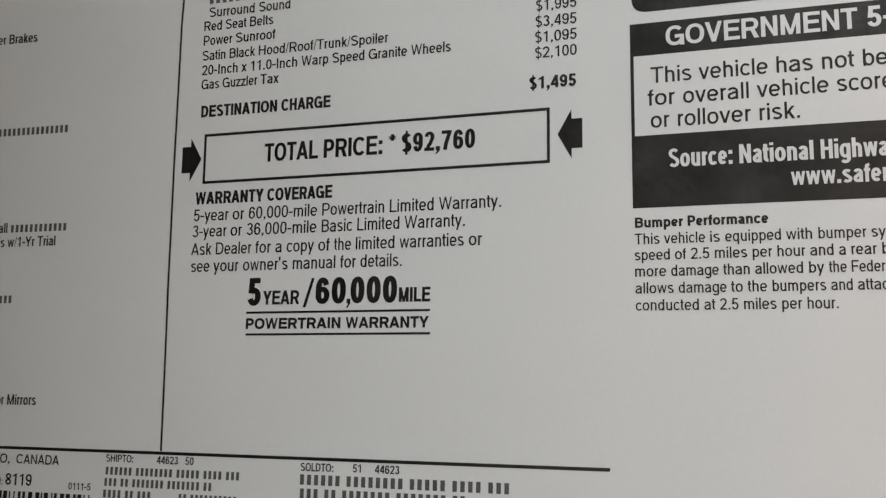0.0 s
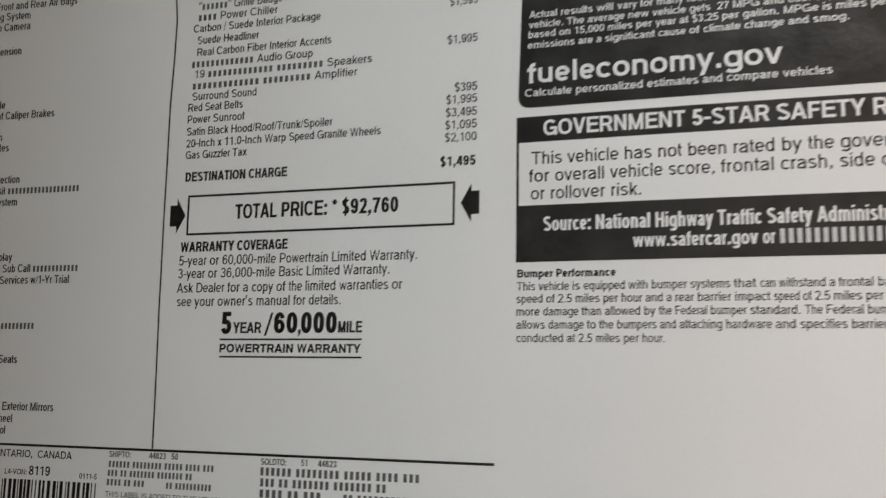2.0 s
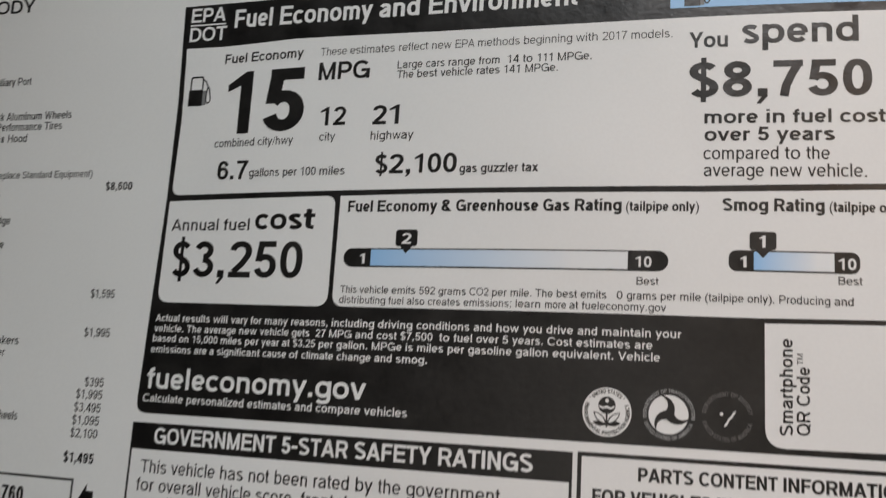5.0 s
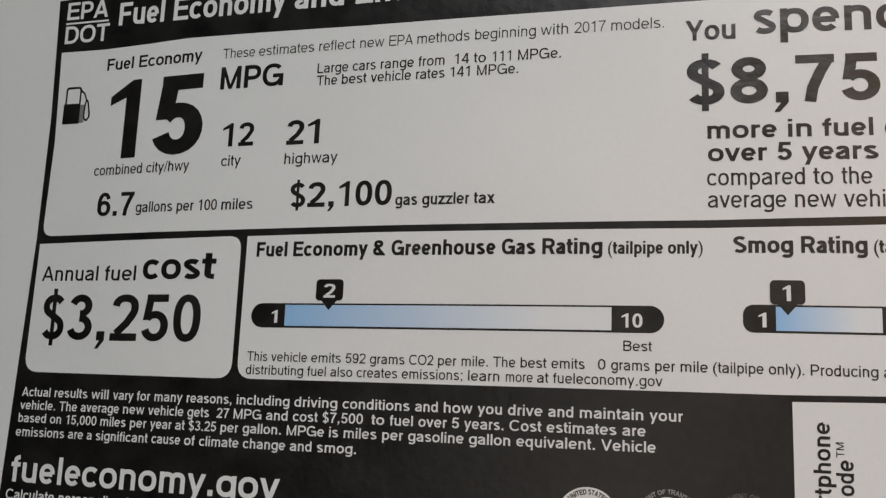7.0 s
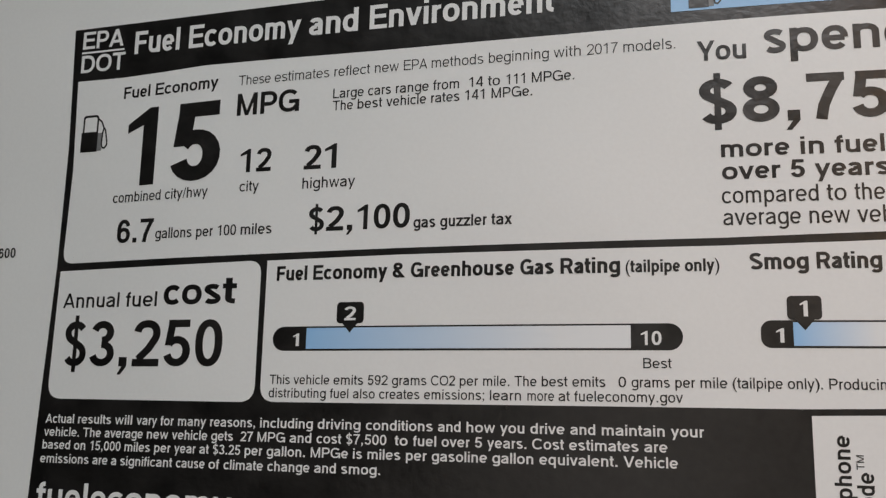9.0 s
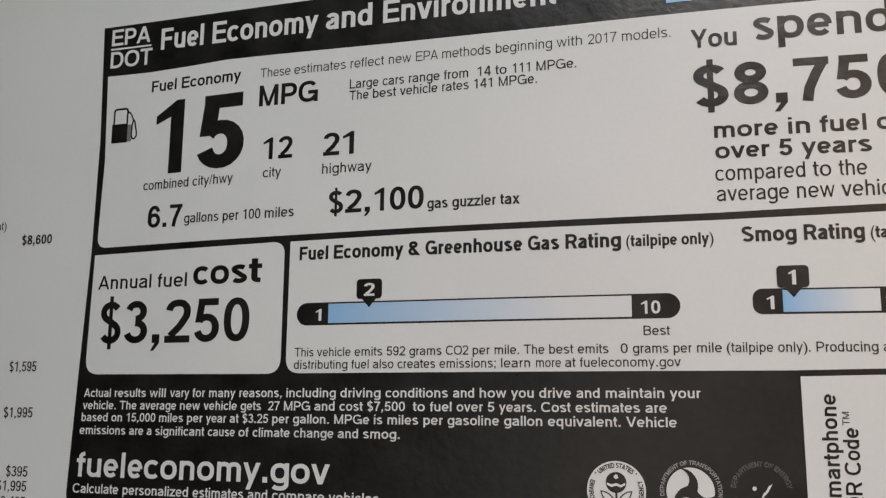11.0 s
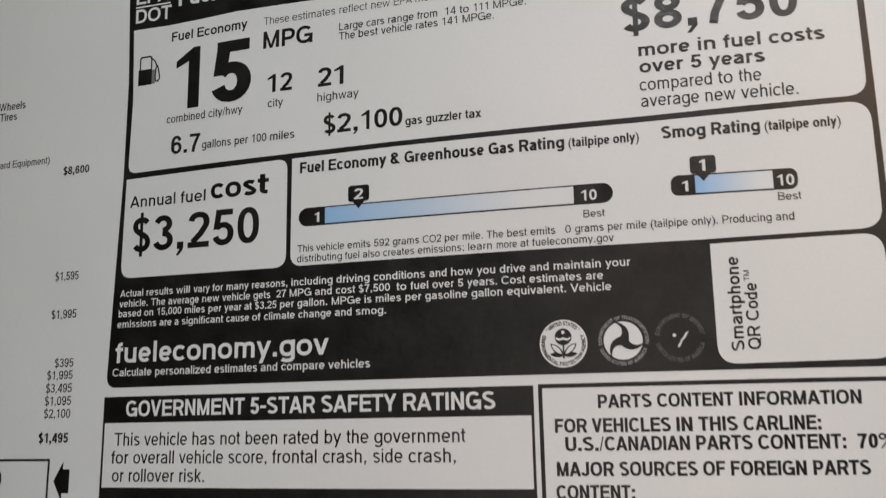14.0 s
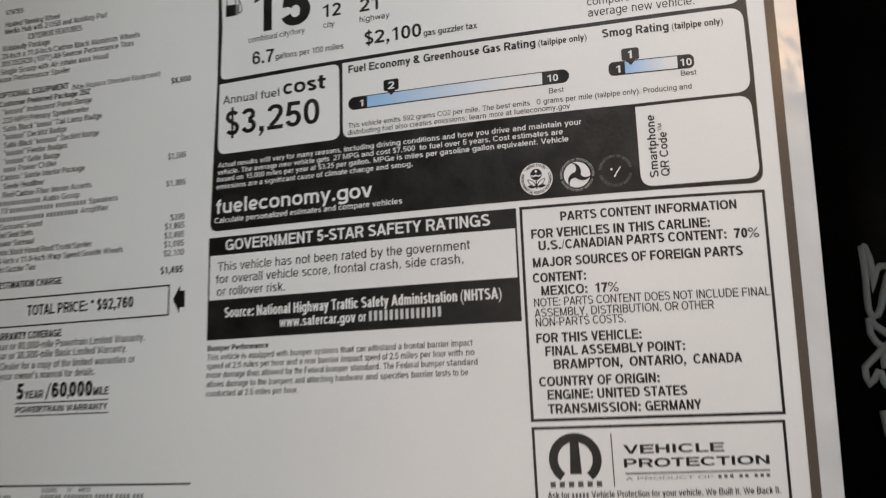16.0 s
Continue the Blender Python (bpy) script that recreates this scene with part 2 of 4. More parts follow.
def strokes(ch, s, sv, w):
    """Centre lines of a plain grotesque, cap height 1, in a body w wide, for uprights s and level strokes sv thick."""
    h, b, m, e, xh = s / 2, sv / 2, w / 2, w - s / 2, 0.735
    stem, rx = [(h, 0), (h, 1)], w / 2 - h
    small = [(h, 0), (h, xh)]
    ring = oval(m, xh / 2, rx, xh / 2 - b, 0, 360, 26)

    def top_bar(y, x0=0.0, x1=None):
        return [(x0, y), (w if x1 is None else x1, y)]
    if ch == "0":
        return [oval(m, 0.5, rx, 0.5 - b, 0, 360, 32)]
    if ch == "2":
        return [oval(m, 0.71, rx, 0.29 - b, 172, -28, 16) + [(m + 0.06, 0.38), (h * 1.5, b * 1.9)], top_bar(b)]
    if ch == "3":
        return [oval(m - 0.01, 0.745, rx - 0.03, 0.255 - b, 165, -92, 16, 2.0), oval(m, 0.28, rx, 0.28 - b, 95, -165, 16, 2.0)]
    if ch == "4":
        return [[(w * 0.75, 0), (w * 0.75, 1)], top_bar(0.28), [(h * 0.8, 0.28), (w * 0.7, 1)]]
    if ch == "5":
        return [top_bar(1 - b, 0.13 - 0.4 * h, w - 0.05), [(0.13 + h * 0.6, 1 - b), (h * 1.25, 0.45)], oval(m - 0.01, 0.325, rx, 0.325 - b, 142, -162, 18, 2.1)]
    if ch == "6":
        return [oval(m, 0.325, rx, 0.325 - b, 0, 360, 28, 2.1), oval(m, 0.5, rx, 0.5 - b, 28, 215, 18)]
    if ch == "7":
        return [top_bar(1 - b), [(w - h, 1 - b), (0.42, 0.62), (0.29, 0.3), (0.24, 0)]]
    if ch == "8":
        return [oval(m, 0.75, rx - 0.025, 0.25 - b * 0.95, 0, 360, 24, 2.0), oval(m, 0.275, rx, 0.275 - b, 0, 360, 28, 2.0)]
    if ch == "9":
        return [[(w - x, 1 - y) for x, y in path] for path in strokes("6", s, sv, w)]
    if ch == "A":
        return [[(h * 0.95, 0), (m, 1)], [(w - h * 0.95, 0), (m, 1)], top_bar(0.29, w * 0.2, w * 0.8)]
    if ch == "B":
        return [stem, bowl(h, m * 0.9, e - 0.03, 0.53, 1 - b), bowl(h, m, e, b, 0.53)]
    if ch == "C":
        return [oval(m, 0.5, rx, 0.5 - b, 40, 320, 28)]
    if ch == "D":
        return [stem, bowl(h, w * 0.42, e, b, 1 - b)]
    if ch == "E":
        return [stem, top_bar(b, h), top_bar(0.52, h, w * 0.93), top_bar(1 - b, h)]
    if ch == "F":
        return [stem, top_bar(0.5, h, w * 0.9), top_bar(1 - b, h)]
    if ch == "G":
        return [oval(m, 0.5, rx, 0.5 - b, 42, 330, 28), top_bar(0.46, m), [(e, 0.0), (e, 0.46)]]
    if ch == "H":
        return [stem, [(e, 0), (e, 1)], top_bar(0.52, h, e)]
    if ch == "I":
        return [[(m, 0), (m, 1)]]
    if ch == "J":
        return [[(e, 1), (e, 0.6), (e, 0.3)] + oval(m, 0.28, rx, 0.28 - b, 0, -175, 14)]
    if ch == "K":
        return [stem, [(h * 1.2, 0.36), (w - h * 1.2, 1)], [(w - h, 0), (w * 0.36, 0.6)]]
    if ch == "L":
        return [stem, top_bar(b, h)]
    if ch == "M":
        return [stem, [(e, 0), (e, 1)], [(h * 1.15, 1), (m, 0)], [(w - h * 1.15, 1), (m, 0)]]
    if ch == "N":
        return [stem, [(e, 0), (e, 1)], [(h * 1.1, 1), (w - h * 1.1, 0)]]
    if ch == "O":
        return [oval(m, 0.5, rx, 0.5 - b, 0, 360, 34)]
    if ch == "P":
        return [stem, bowl(h, w * 0.5, e, 0.43, 1 - b)]
    if ch == "Q":
        return [oval(m, 0.5, rx, 0.5 - b, 0, 360, 34), [(w - h * 0.8, -0.03), (w * 0.58, 0.26)]]
    if ch == "R":
        return [stem, bowl(h, w * 0.5, e - 0.01, 0.46, 1 - b), [(w - h, 0), (w * 0.6, 0.46)]]
    if ch == "S":
        return [snake(w, h, b, 1.0)]
    if ch == "T":
        return [[(m, 0), (m, 1)], top_bar(1 - b)]
    if ch == "U":
        return [[(h, 1), (h, 0.6)] + oval(m, 0.33, rx, 0.33 - b, 180, 360, 16) + [(e, 0.6), (e, 1)]]
    if ch in "Vv":
        t = 1 if ch == "V" else xh
        return [[(h * 0.95, t), (m, 0)], [(w - h * 0.95, t), (m, 0)]]
    if ch in "Ww":
        t = 1 if ch == "W" else xh
        return [[(h * 0.95, t), (w * 0.28, 0)], [(m, t), (w * 0.28, 0)], [(m, t), (w * 0.72, 0)], [(w - h * 0.95, t), (w * 0.72, 0)]]
    if ch in "Xx":
        t = 1 if ch == "X" else xh
        return [[(h, 0), (w - h * 1.15, t)], [(w - h, 0), (h * 1.15, t)]]
    if ch == "Y":
        return [[(m, 0), (m, 0.44)], [(h * 0.95, 1), (m, 0.38)], [(w - h * 0.95, 1), (m, 0.38)]]
    if ch in "Zz":
        t = 1 if ch == "Z" else xh
        return [top_bar(b), top_bar(t - b), [(h * 1.2, b), (w - h * 1.2, t - b)]]
    if ch == "a":
        return [[(e, 0), (e, 0.5)], oval(m, 0.735 - 0.24, rx, 0.24 - b, 160, 0, 14), [(e, 0.43), (m, 0.42)] + oval(m * 0.92, 0.21, m * 0.92 - h, 0.21 - b, 90, 270, 14) + [(m, b * 1.1), (e, 0.14)]]
    if ch == "b":
        return [stem, ring]
    if ch == "c":
        return [oval(m, xh / 2, rx, xh / 2 - b, 42, 318, 24)]
    if ch == "d":
        return [[(e, 0), (e, 1)], ring]
    if ch == "e":
        return [oval(m, xh / 2, rx, xh / 2 - b, 0, 318, 24), top_bar(xh / 2 - 0.01, h, e)]
    if ch == "f":
        f = w * 0.46
        return [[(f, 0), (f, 0.4), (f, 0.78)] + oval(w * 0.98, 0.8, w * 0.52, 0.2 - b, 175, 95, 8), top_bar(xh - b)]
    if ch == "g":
        return [ring, [(e, xh), (e, 0.3), (e, 0.0)] + oval(m, -0.03, rx, 0.25 - b, 0, -150, 14)]
    if ch == "h":
        return [stem, arch(h, e, xh, 0, b)]
    if ch == "i":
        return [[(m, 0), (m, xh)], [(m, 0.86), (m, 1.0)]]
    if ch == "j":
        return [[(m, xh), (m, 0.2), (m, -0.08)] + oval(m * 0.2, -0.1, m * 0.8, 0.17 - b, 0, -85, 8), [(m, 0.86), (m, 1.0)]]
    if ch == "k":
        return [stem, [(h * 1.2, 0.24), (w - h * 1.2, xh)], [(w - h, 0), (w * 0.38, 0.46)]]
    if ch == "l":
        return [[(m, 0), (m, 1)]]
    if ch == "m":
        return [small, arch(h, m, xh, 0, b), arch(m, e, xh, 0, b)]
    if ch == "n":
        return [small, arch(h, e, xh, 0, b)]
    if ch == "o":
        return [ring]
    if ch == "p":
        return [[(h, -0.28), (h, xh)], ring]
    if ch == "q":
        return [[(e, -0.28), (e, xh)], ring]
    if ch == "r":
        return [small, oval(w * 0.98, xh - 0.27, w * 0.98 - h, 0.27 - b, 180, 92, 10)]
    if ch == "s":
        return [snake(w, h, b, xh)]
    if ch == "t":
        f = w * 0.44
        return [[(f, 0.94), (f, 0.5), (f, 0.22)] + oval(w * 0.98, 0.2, w * 0.54, 0.2 - b, 185, 265, 8), top_bar(xh - b)]
    if ch == "u":
        return [[(e, 0), (e, xh)], [(h, xh), (h, 0.45)] + oval(m, 0.27, rx, 0.27 - b, 180, 360, 14)]
    if ch == "*":
        return [[(m, 0.66), (m, 1.0)], [(m - 0.16, 0.76), (m + 0.16, 0.9)], [(m + 0.16, 0.76), (m - 0.16, 0.9)]]
    if ch == "&":
        return [oval(w * 0.42, 0.76, w * 0.24, 0.24 - b, 0, 360, 20), [(w - h * 1.1, 0), (w * 0.2, 0.66)], oval(w * 0.42, 0.28, w * 0.42 - h, 0.28 - b, 105, 345, 18)]
    if ch == "y":
        return [[(h * 0.95, xh), (m, 0.02)], [(w - h * 0.95, xh), (w * 0.3, -0.28)]]
    return None


DRAWN = {}


def drawn(ch, s, sv, w):
    """The strokes of one letter laid out as strips of faces."""
    key = (ch, round(s, 4), round(sv, 4), round(w, 4))
    if key in DRAWN:
        return DRAWN[key]
    if ch == "1":
        a, b = 0.44 - s / 2, 0.44 + s / 2
        end = 0.07 if s > 0.17 else 0.12
        co = [(a, 0, 0), (b, 0, 0), (b, 1, 0), (a + 0.4 * s, 1, 0), (end, 0.8, 0), (end, 0.8 - 0.62 * sv, 0), (a, 0.84 - 0.34 * sv, 0)]
        DRAWN[key] = np.array(co) + (-0.032, 0, 0), [(0, 1, 2, 6), (6, 2, 3), (6, 3, 4, 5)]
        return DRAWN[key]
    places, faces, base = [], [], 0
    for k, path in enumerate(strokes(ch, s, sv, w)):
        p = np.array(path, float)
        if len(path) == 2 and abs(p[0, 0] - p[1, 0]) > 1e-4 and abs(p[0, 1] - p[1, 1]) > 0.1:
            run = p[1] - p[0]
            n = np.array([((0.38 if ch in "MNWw" else 0.48) * s * min(1.3, np.hypot(*run) / abs(run[1])), 0.0)] * 2)
            if run[1] > 0:
                n = -n
        else:
            d = np.gradient(p, axis=0)
            if len(p) > 3 and np.allclose(p[0], p[-1]):
                d[0] = d[-1] = p[1] - p[-2]
            d /= np.maximum(np.linalg.norm(d, axis=1), 1e-6)[:, None]
            n = np.stack((-d[:, 1] * s / 2, d[:, 0] * sv / 2), 1)
        lay = np.full(len(p), 0.006 * k)
        places += [np.column_stack((p + n, lay)), np.column_stack((p - n, lay))]
        m = len(p)
        faces += [(base + m + i, base + m + i + 1, base + i + 1, base + i) for i in range(m - 1)]
        base += 2 * m
    DRAWN[key] = np.concatenate(places), faces
    return DRAWN[key]


def fitted(ch, stem, squeeze, adv):
    """A letter at cap height 1, in its advance width and stroke."""
    level = 0.88 * stem * min(1.0, squeeze)
    left = 0.1 if ch in STEM_LEFT else 0.052 if ch in ROUND_LEFT else 0.02
    right = 0.1 if ch in STEM_RIGHT else 0.05 if ch in ROUND_RIGHT else 0.02
    left, right = left * min(1.0, 0.45 + 0.075 / stem), right * min(1.0, 0.45 + 0.075 / stem)
    if ch in "cC":
        right = -0.03
    if ch == "$":
        co, faces = drawn("S", stem, level, 0.68)
        thin, mid = 0.3 * stem, 0.34
        bar = np.array([(mid - thin, -0.13, 0.024), (mid + thin, -0.13, 0.024), (mid + thin, 1.13, 0.024), (mid - thin, 1.13, 0.024)])
        n = len(co)
        return np.concatenate((co, bar)) + (0.047, 0, 0), faces + [(n, n + 1, n + 2, n + 3)], 0.774
    if ch in ".,:;":
        w, tall = stem * 1.1, stem * 1.1 * min(1.0, squeeze)
        a = (adv - w) / 2
        dot = [(a, 0), (a + w, 0), (a + w, tall), (a, tall)]
        faces = [(0, 1, 2, 3)]
        if ch in ":;":
            dot += [(x, y + 0.735 - tall) for x, y in dot]
            faces.append((4, 5, 6, 7))
        if ch in ",;":
            n = len(dot)
            dot += [(a + 0.42 * w, 0), (a - 0.15 * w, -0.9 * tall), (a + 0.3 * w, -0.9 * tall), (a + w, 0)]
            faces.append((n, n + 1, n + 2, n + 3))
        return np.array([(x, y, 0) for x, y in dot]), faces, adv
    if ch.isdigit():
        co, faces = drawn(ch, stem, level, 0.67)
        return co + (0.052, 0, 0), faces, 0.774
    if ch.isalpha() or ch in "*&":
        co, faces = drawn(ch, stem, level, adv - left - right)
        return co + (left, 0, 0), faces, adv
    co, faces = glyph(ch)
    x, y = co[:, 0], co[:, 1] / CAP
    if ch == "-":
        y = 0.33 + (y - y.min()) / np.ptp(y) * level
    x = left + (x - x.min()) / np.ptp(x) * (adv - left - right if ch not in "|'" else stem)
    return np.column_stack((x, y, np.zeros(len(x)))), faces, adv


def compose(string, weight, squeeze=1.0):
    """Letters at cap height 1: places, heights of layer, faces, and which faces are plain bars (runs of ~)."""
    bar_top = 0.98 if string.isupper() or "www" in string else 0.76
    stem = (0.136 + weight * 1.5) / max(0.6, min(1.0, squeeze))
    places, layer, faces, bars, begins, at, count = [], [], [], [], {}, 0.0, 0
    for n, ch in enumerate(string):
        if ch == "~":
            begins[n] = at + 0.1
            places.append(np.array([(at + 0.1, 0.0), (at + 0.5, 0.0), (at + 0.5, bar_top), (at + 0.1, bar_top)]))
            layer.append(np.zeros(4))
            faces.append((count, count + 1, count + 2, count + 3))
            bars.append(True)
            at, count = at + 0.7, count + 4
        elif ch == " ":
            at += 0.387
        else:
            co, fs, adv = fitted(ch, stem, squeeze, advance(ch, weight))
            begins[n] = at + co[:, 0].min()
            places.append(co[:, :2] + (at, 0))
            layer.append(co[:, 2])
            faces += [tuple(count + i for i in f) for f in fs]
            bars += [False] * len(fs)
            count += len(co)
            at += adv
    co = np.concatenate(places)
    edge = co[:, 0].min()
    co[:, 0] -= edge
    return co, np.concatenate(layer), faces, bars, {n: x - edge for n, x in begins.items()}


def place_letters(name, made, mat, parent, lay):
    co, layer, faces, bars = made[:4]
    me = bpy.data.meshes.new(name)
    u, v, lift = lay(co[:, 0], co[:, 1])
    lift = lift + layer
    baseline, seen = [], -1
    for f in faces:
        if min(f) > seen >= 0:
            baseline.append((seen, min(f)))
        seen = max(seen, max(f))
    me.from_pydata(np.stack((u / 1000, relief(u, v) - lift / 1000, (v + BASE_Z) / 1000), 1).tolist(), baseline, faces)
    me.materials.append(mat)
    if any(bars):
        me.materials.append(PALE_BAR if mat == PAPER else GREY_BAR)
        me.polygons.foreach_set("material_index", [int(b) for b in bars])
    ob = new(name, me)
    ob.parent = parent
    return ob


def line(string, u0, u1, v, cap, parent, mat=None, weight=0.0, lift=0.05, name="printed_line", at=(), tilt=0.0):
    """One line of print from u0 to u1 with its foot at v; at: where single letters begin, as (number of the letter, u); tilt: rise over run."""
    run = sum(0.7 if c == "~" else advance(c, weight) for c in string) - 0.1
    made = compose(string, weight, (u1 - u0) / run / cap)
    stops = [(0.0, u0)] + [(made[4][n], u) for n, u in at] + [(made[0][:, 0].max(), u1)]
    xs, us = [s[0] for s in stops], [s[1] for s in stops]
    return place_letters(name, made, mat or INK, parent, lambda x, y: (np.interp(x, xs, us), v + y * cap + tilt * (np.interp(x, xs, us) - u0), lift))


def narrow(string, u, v, cap, parent, right=False, weight=0.0, squeeze=0.8, name="printed_line"):
    """A line of narrow print that begins or ends at u."""
    made = compose(string, weight, squeeze)
    k = cap * squeeze
    start = u - made[0][:, 0].max() * k if right else u
    return place_letters(name, made, INK, parent, lambda x, y: (start + x * k, v + y * cap, 0.05))


def upward(string, u, v0, v1, cap, parent, weight=0.0):
    made = compose(string, weight)
    k = (v1 - v0) / made[0][:, 0].max()
    return place_letters("printed_line", made, INK, parent, lambda x, y: (u - y * cap, v0 + x * k, 0.14))


def ring_under(string, cu, cv, r, cap, start, sweep, parent, mat, lift, weight=0.0):
    """Letters that stand upright along the lower side of a circle, anticlockwise from the angle start."""
    made = compose(string, weight)
    w = made[0][:, 0].max()

    def lay(x, y):
        a = np.radians(start + sweep * x / w)
        return cu + (r - y * cap) * np.cos(a), cv + (r - y * cap) * np.sin(a), lift
    return place_letters("ring_lettering", made, mat, parent, lay)


def round_line(string, cu, cv, r, cap, start, sweep, parent, mat, lift, weight=0.0):
    """Letters round a circle, clockwise from the angle start."""
    made = compose(string, weight)
    w = made[0][:, 0].max()

    def lay(x, y):
        a = np.radians(start - sweep * x / w)
        return cu + (r + y * cap) * np.cos(a), cv + (r + y * cap) * np.sin(a), lift
    return place_letters("ring_lettering", made, mat, parent, lay)


def box_bm(x0, y0, z0, x1, y1, z1, bevel=0.0, segments=3):
    bm = bmesh.new()
    bmesh.ops.create_cube(bm, size=1, matrix=Matrix.Translation(((x0 + x1) / 2, (y0 + y1) / 2, (z0 + z1) / 2)) @ Matrix.Diagonal((x1 - x0, y1 - y0, z1 - z0, 1)))
    if bevel:
        bmesh.ops.bevel(bm, geom=bm.edges[:], offset=bevel, segments=segments, affect="EDGES", profile=0.5)
    return bm


def structure(name, x0, y0, z0, x1, y1, z1, mat, label):
    return tagged(part(name, box_bm(x0, y0, z0, x1, y1, z1), mat, None), label, kind="structure")


# ---- the room, closed all round, its unseen side walls toned for reflections ----
structure("floor", -1.5, -3.2, -0.1, 1.1, 1.5, 0.0, FLOOR, "grey polished showroom floor")
structure("ceiling", -1.5, -3.2, 2.8, 1.1, 1.5, 2.9, CEIL, "plain off-white ceiling board")
# south wall is assumed; its warm paint gives the black panels their sheen
structure("wall_south", -1.5, -3.3, 0, 1.1, -3.2, 2.8, WALL, "unseen warm wall behind the camera, added for reflections")
structure("wall_west", -1.6, -3.3, 0, -1.5, 1.6, 2.8, REFLECT_DARK, "unseen dark side wall, added to blacken reflections")
structure("wall_east", 0.85, -3.3, 0, 1.1, 1.6, 2.8, TAN, "unseen tan side wall, added to warm reflections")
structure("wall_back", -1.5, 1.5, 0, 1.1, 1.6, 2.8, BLACK, "black trim far inside the cabin")
wn = tagged(new("wall_north"), "plain black body panel round the window", kind="structure")
for x0, z0, x1, z1 in ((-1.5, 0, 0.85, 0.98), (-1.5, 1.48, 0.85, 2.8), (-1.5, 0.98, -0.36, 1.48), (0.42, 0.98, 0.85, 1.48)):
    part("panel", box_bm(x0, 0.05, z0, x1, 0.09, z1), BLACK, wn)


def window_pane():
    bm = bmesh.new()
    nx, nz = 48, 32
    rows = []
    for side, back in ((0, 1.2), (1, 5.2)):
        grid = []
        for j in range(nz + 1):
            row = []
            for i in range(nx + 1):
                u, v = -362 + 784 * i / nx, -222 + 504 * j / nz
                cu_, cv_ = max(-200, min(195, u)), max(-100, min(130, v))
                row.append(bm.verts.new((u / 1000, relief(cu_, cv_) + back / 1000, (v + BASE_Z) / 1000)))
            grid.append(row)
        rows.append(grid)
    for s, g in enumerate(rows):
        for j in range(nz):
            for i in range(nx):
                q = (g[j][i], g[j][i + 1], g[j + 1][i + 1], g[j + 1][i])
                bm.faces.new(q if s == 0 else q[::-1]).smooth = True
    f, b = rows
    rim = [(0, i) for i in range(nx + 1)] + [(j, nx) for j in range(1, nz + 1)] + [(nz, i) for i in range(nx - 1, -1, -1)] + [(j, 0) for j in range(nz - 1, 0, -1)]
    for (j0, i0), (j1, i1) in zip(rim, rim[1:] + rim[:1]):
        bm.faces.new((f[j0][i0], b[j0][i0], b[j1][i1], f[j1][i1]))
    return tagged(part("window_1", bm, GLASS, None), "dark tinted car window glass behind the sticker", kind="structure")


window_pane()


# ---- the seat behind the glass ----
def car_seat():
    seat = tagged(new("car_seat"), "black leather car seat with grey stitched emblem", "car seat")
    part("base", box_bm(0.06, 0.34, 0.0, 0.56, 0.84, 0.62, 0.03), LEATHER, seat)
    part("cushion", box_bm(0.04, 0.30, 0.62, 0.58, 0.86, 0.80, 0.05), LEATHER, seat)
    part("backrest", box_bm(-0.02, 0.222, 0.78, 0.62, 0.34, 1.62, 0.05), LEATHER, seat)
    strokes = (
        ((-0.7, -0.4), (-0.5, -5.8), (-0.6, -18.3), (-0.7, -31.3), (0.0, -33.8), (1.4, -35.0), (3.2, -34.3), (5.1, -30.3), (6.5, -24.9), (9.5, -16), (15, -8)),
        ((-0.7, -0.4), (1.0, -1.1), (2.4, -6.9), (2.9, -14.4), (2.2, -22.4), (3.0, -17.8), (4.5, -13.2), (6.5, -10.8), (9.5, -11.1), (17, -14)),
        ((-1.2, -35.6), (-1.2, -43.0), (1.0, -47.5), (5.1, -50.9), (14, -57)),
        ((-1.2, -35.6), (1.6, -39.6), (5.9, -43.4), (15, -50)),
        ((14, -44.5), (4.8, -49.3), (3.4, -50.6), (-1.1, -55.2), (-5.2, -59.0), (-5.2, -63.8), (-4.1, -67.4), (-1.9, -65.1), (0.2, -61.4), (1.7, -62.0), (2.2, -66.0), (3.2, -67.9), (12, -72)),
        ((4.7, -49.8), (3.5, -56.8), (3.6, -60.0)),
        ((0.5, -79.7), (0.9, -84.5), (1.5, -90.5), (4, -97)),
    )
    for pts in strokes:
        cu = bpy.data.curves.new("stitch", "CURVE")
        cu.dimensions, cu.bevel_depth, cu.bevel_resolution = "3D", 0.0017, 2
        sp = cu.splines.new("POLY")
        sp.points.add(len(pts) - 1)
        for p, (a, b) in zip(sp.points, pts):
            p.co = ((226.6 + a) / 1000, 0.2215, (17.7 + b + BASE_Z) / 1000, 1)
        ob = new("stitch", cu)
        me = bpy.data.meshes.new_from_object(ob.evaluated_get(bpy.context.evaluated_depsgraph_get()))
        bpy.data.objects.remove(ob)
        me.materials.append(THREAD)
        st = tagged(new("stitch", me), "grey stitched emblem line")
        st.parent = seat


car_seat()

# ---- the sticker ----
SHEET_LEFT, SHEET_RIGHT, SHEET_LOW, SHEET_HIGH = -205.0, 191.05, -112.0, 132.0
sticker = patch("window_sticker", rounded(SHEET_LEFT, SHEET_LOW, SHEET_RIGHT, SHEET_HIGH, 3), PAPER, None, 0.0, step=5.0)
tagged(sticker, "white printed car price sticker stuck on window glass", "price sticker")
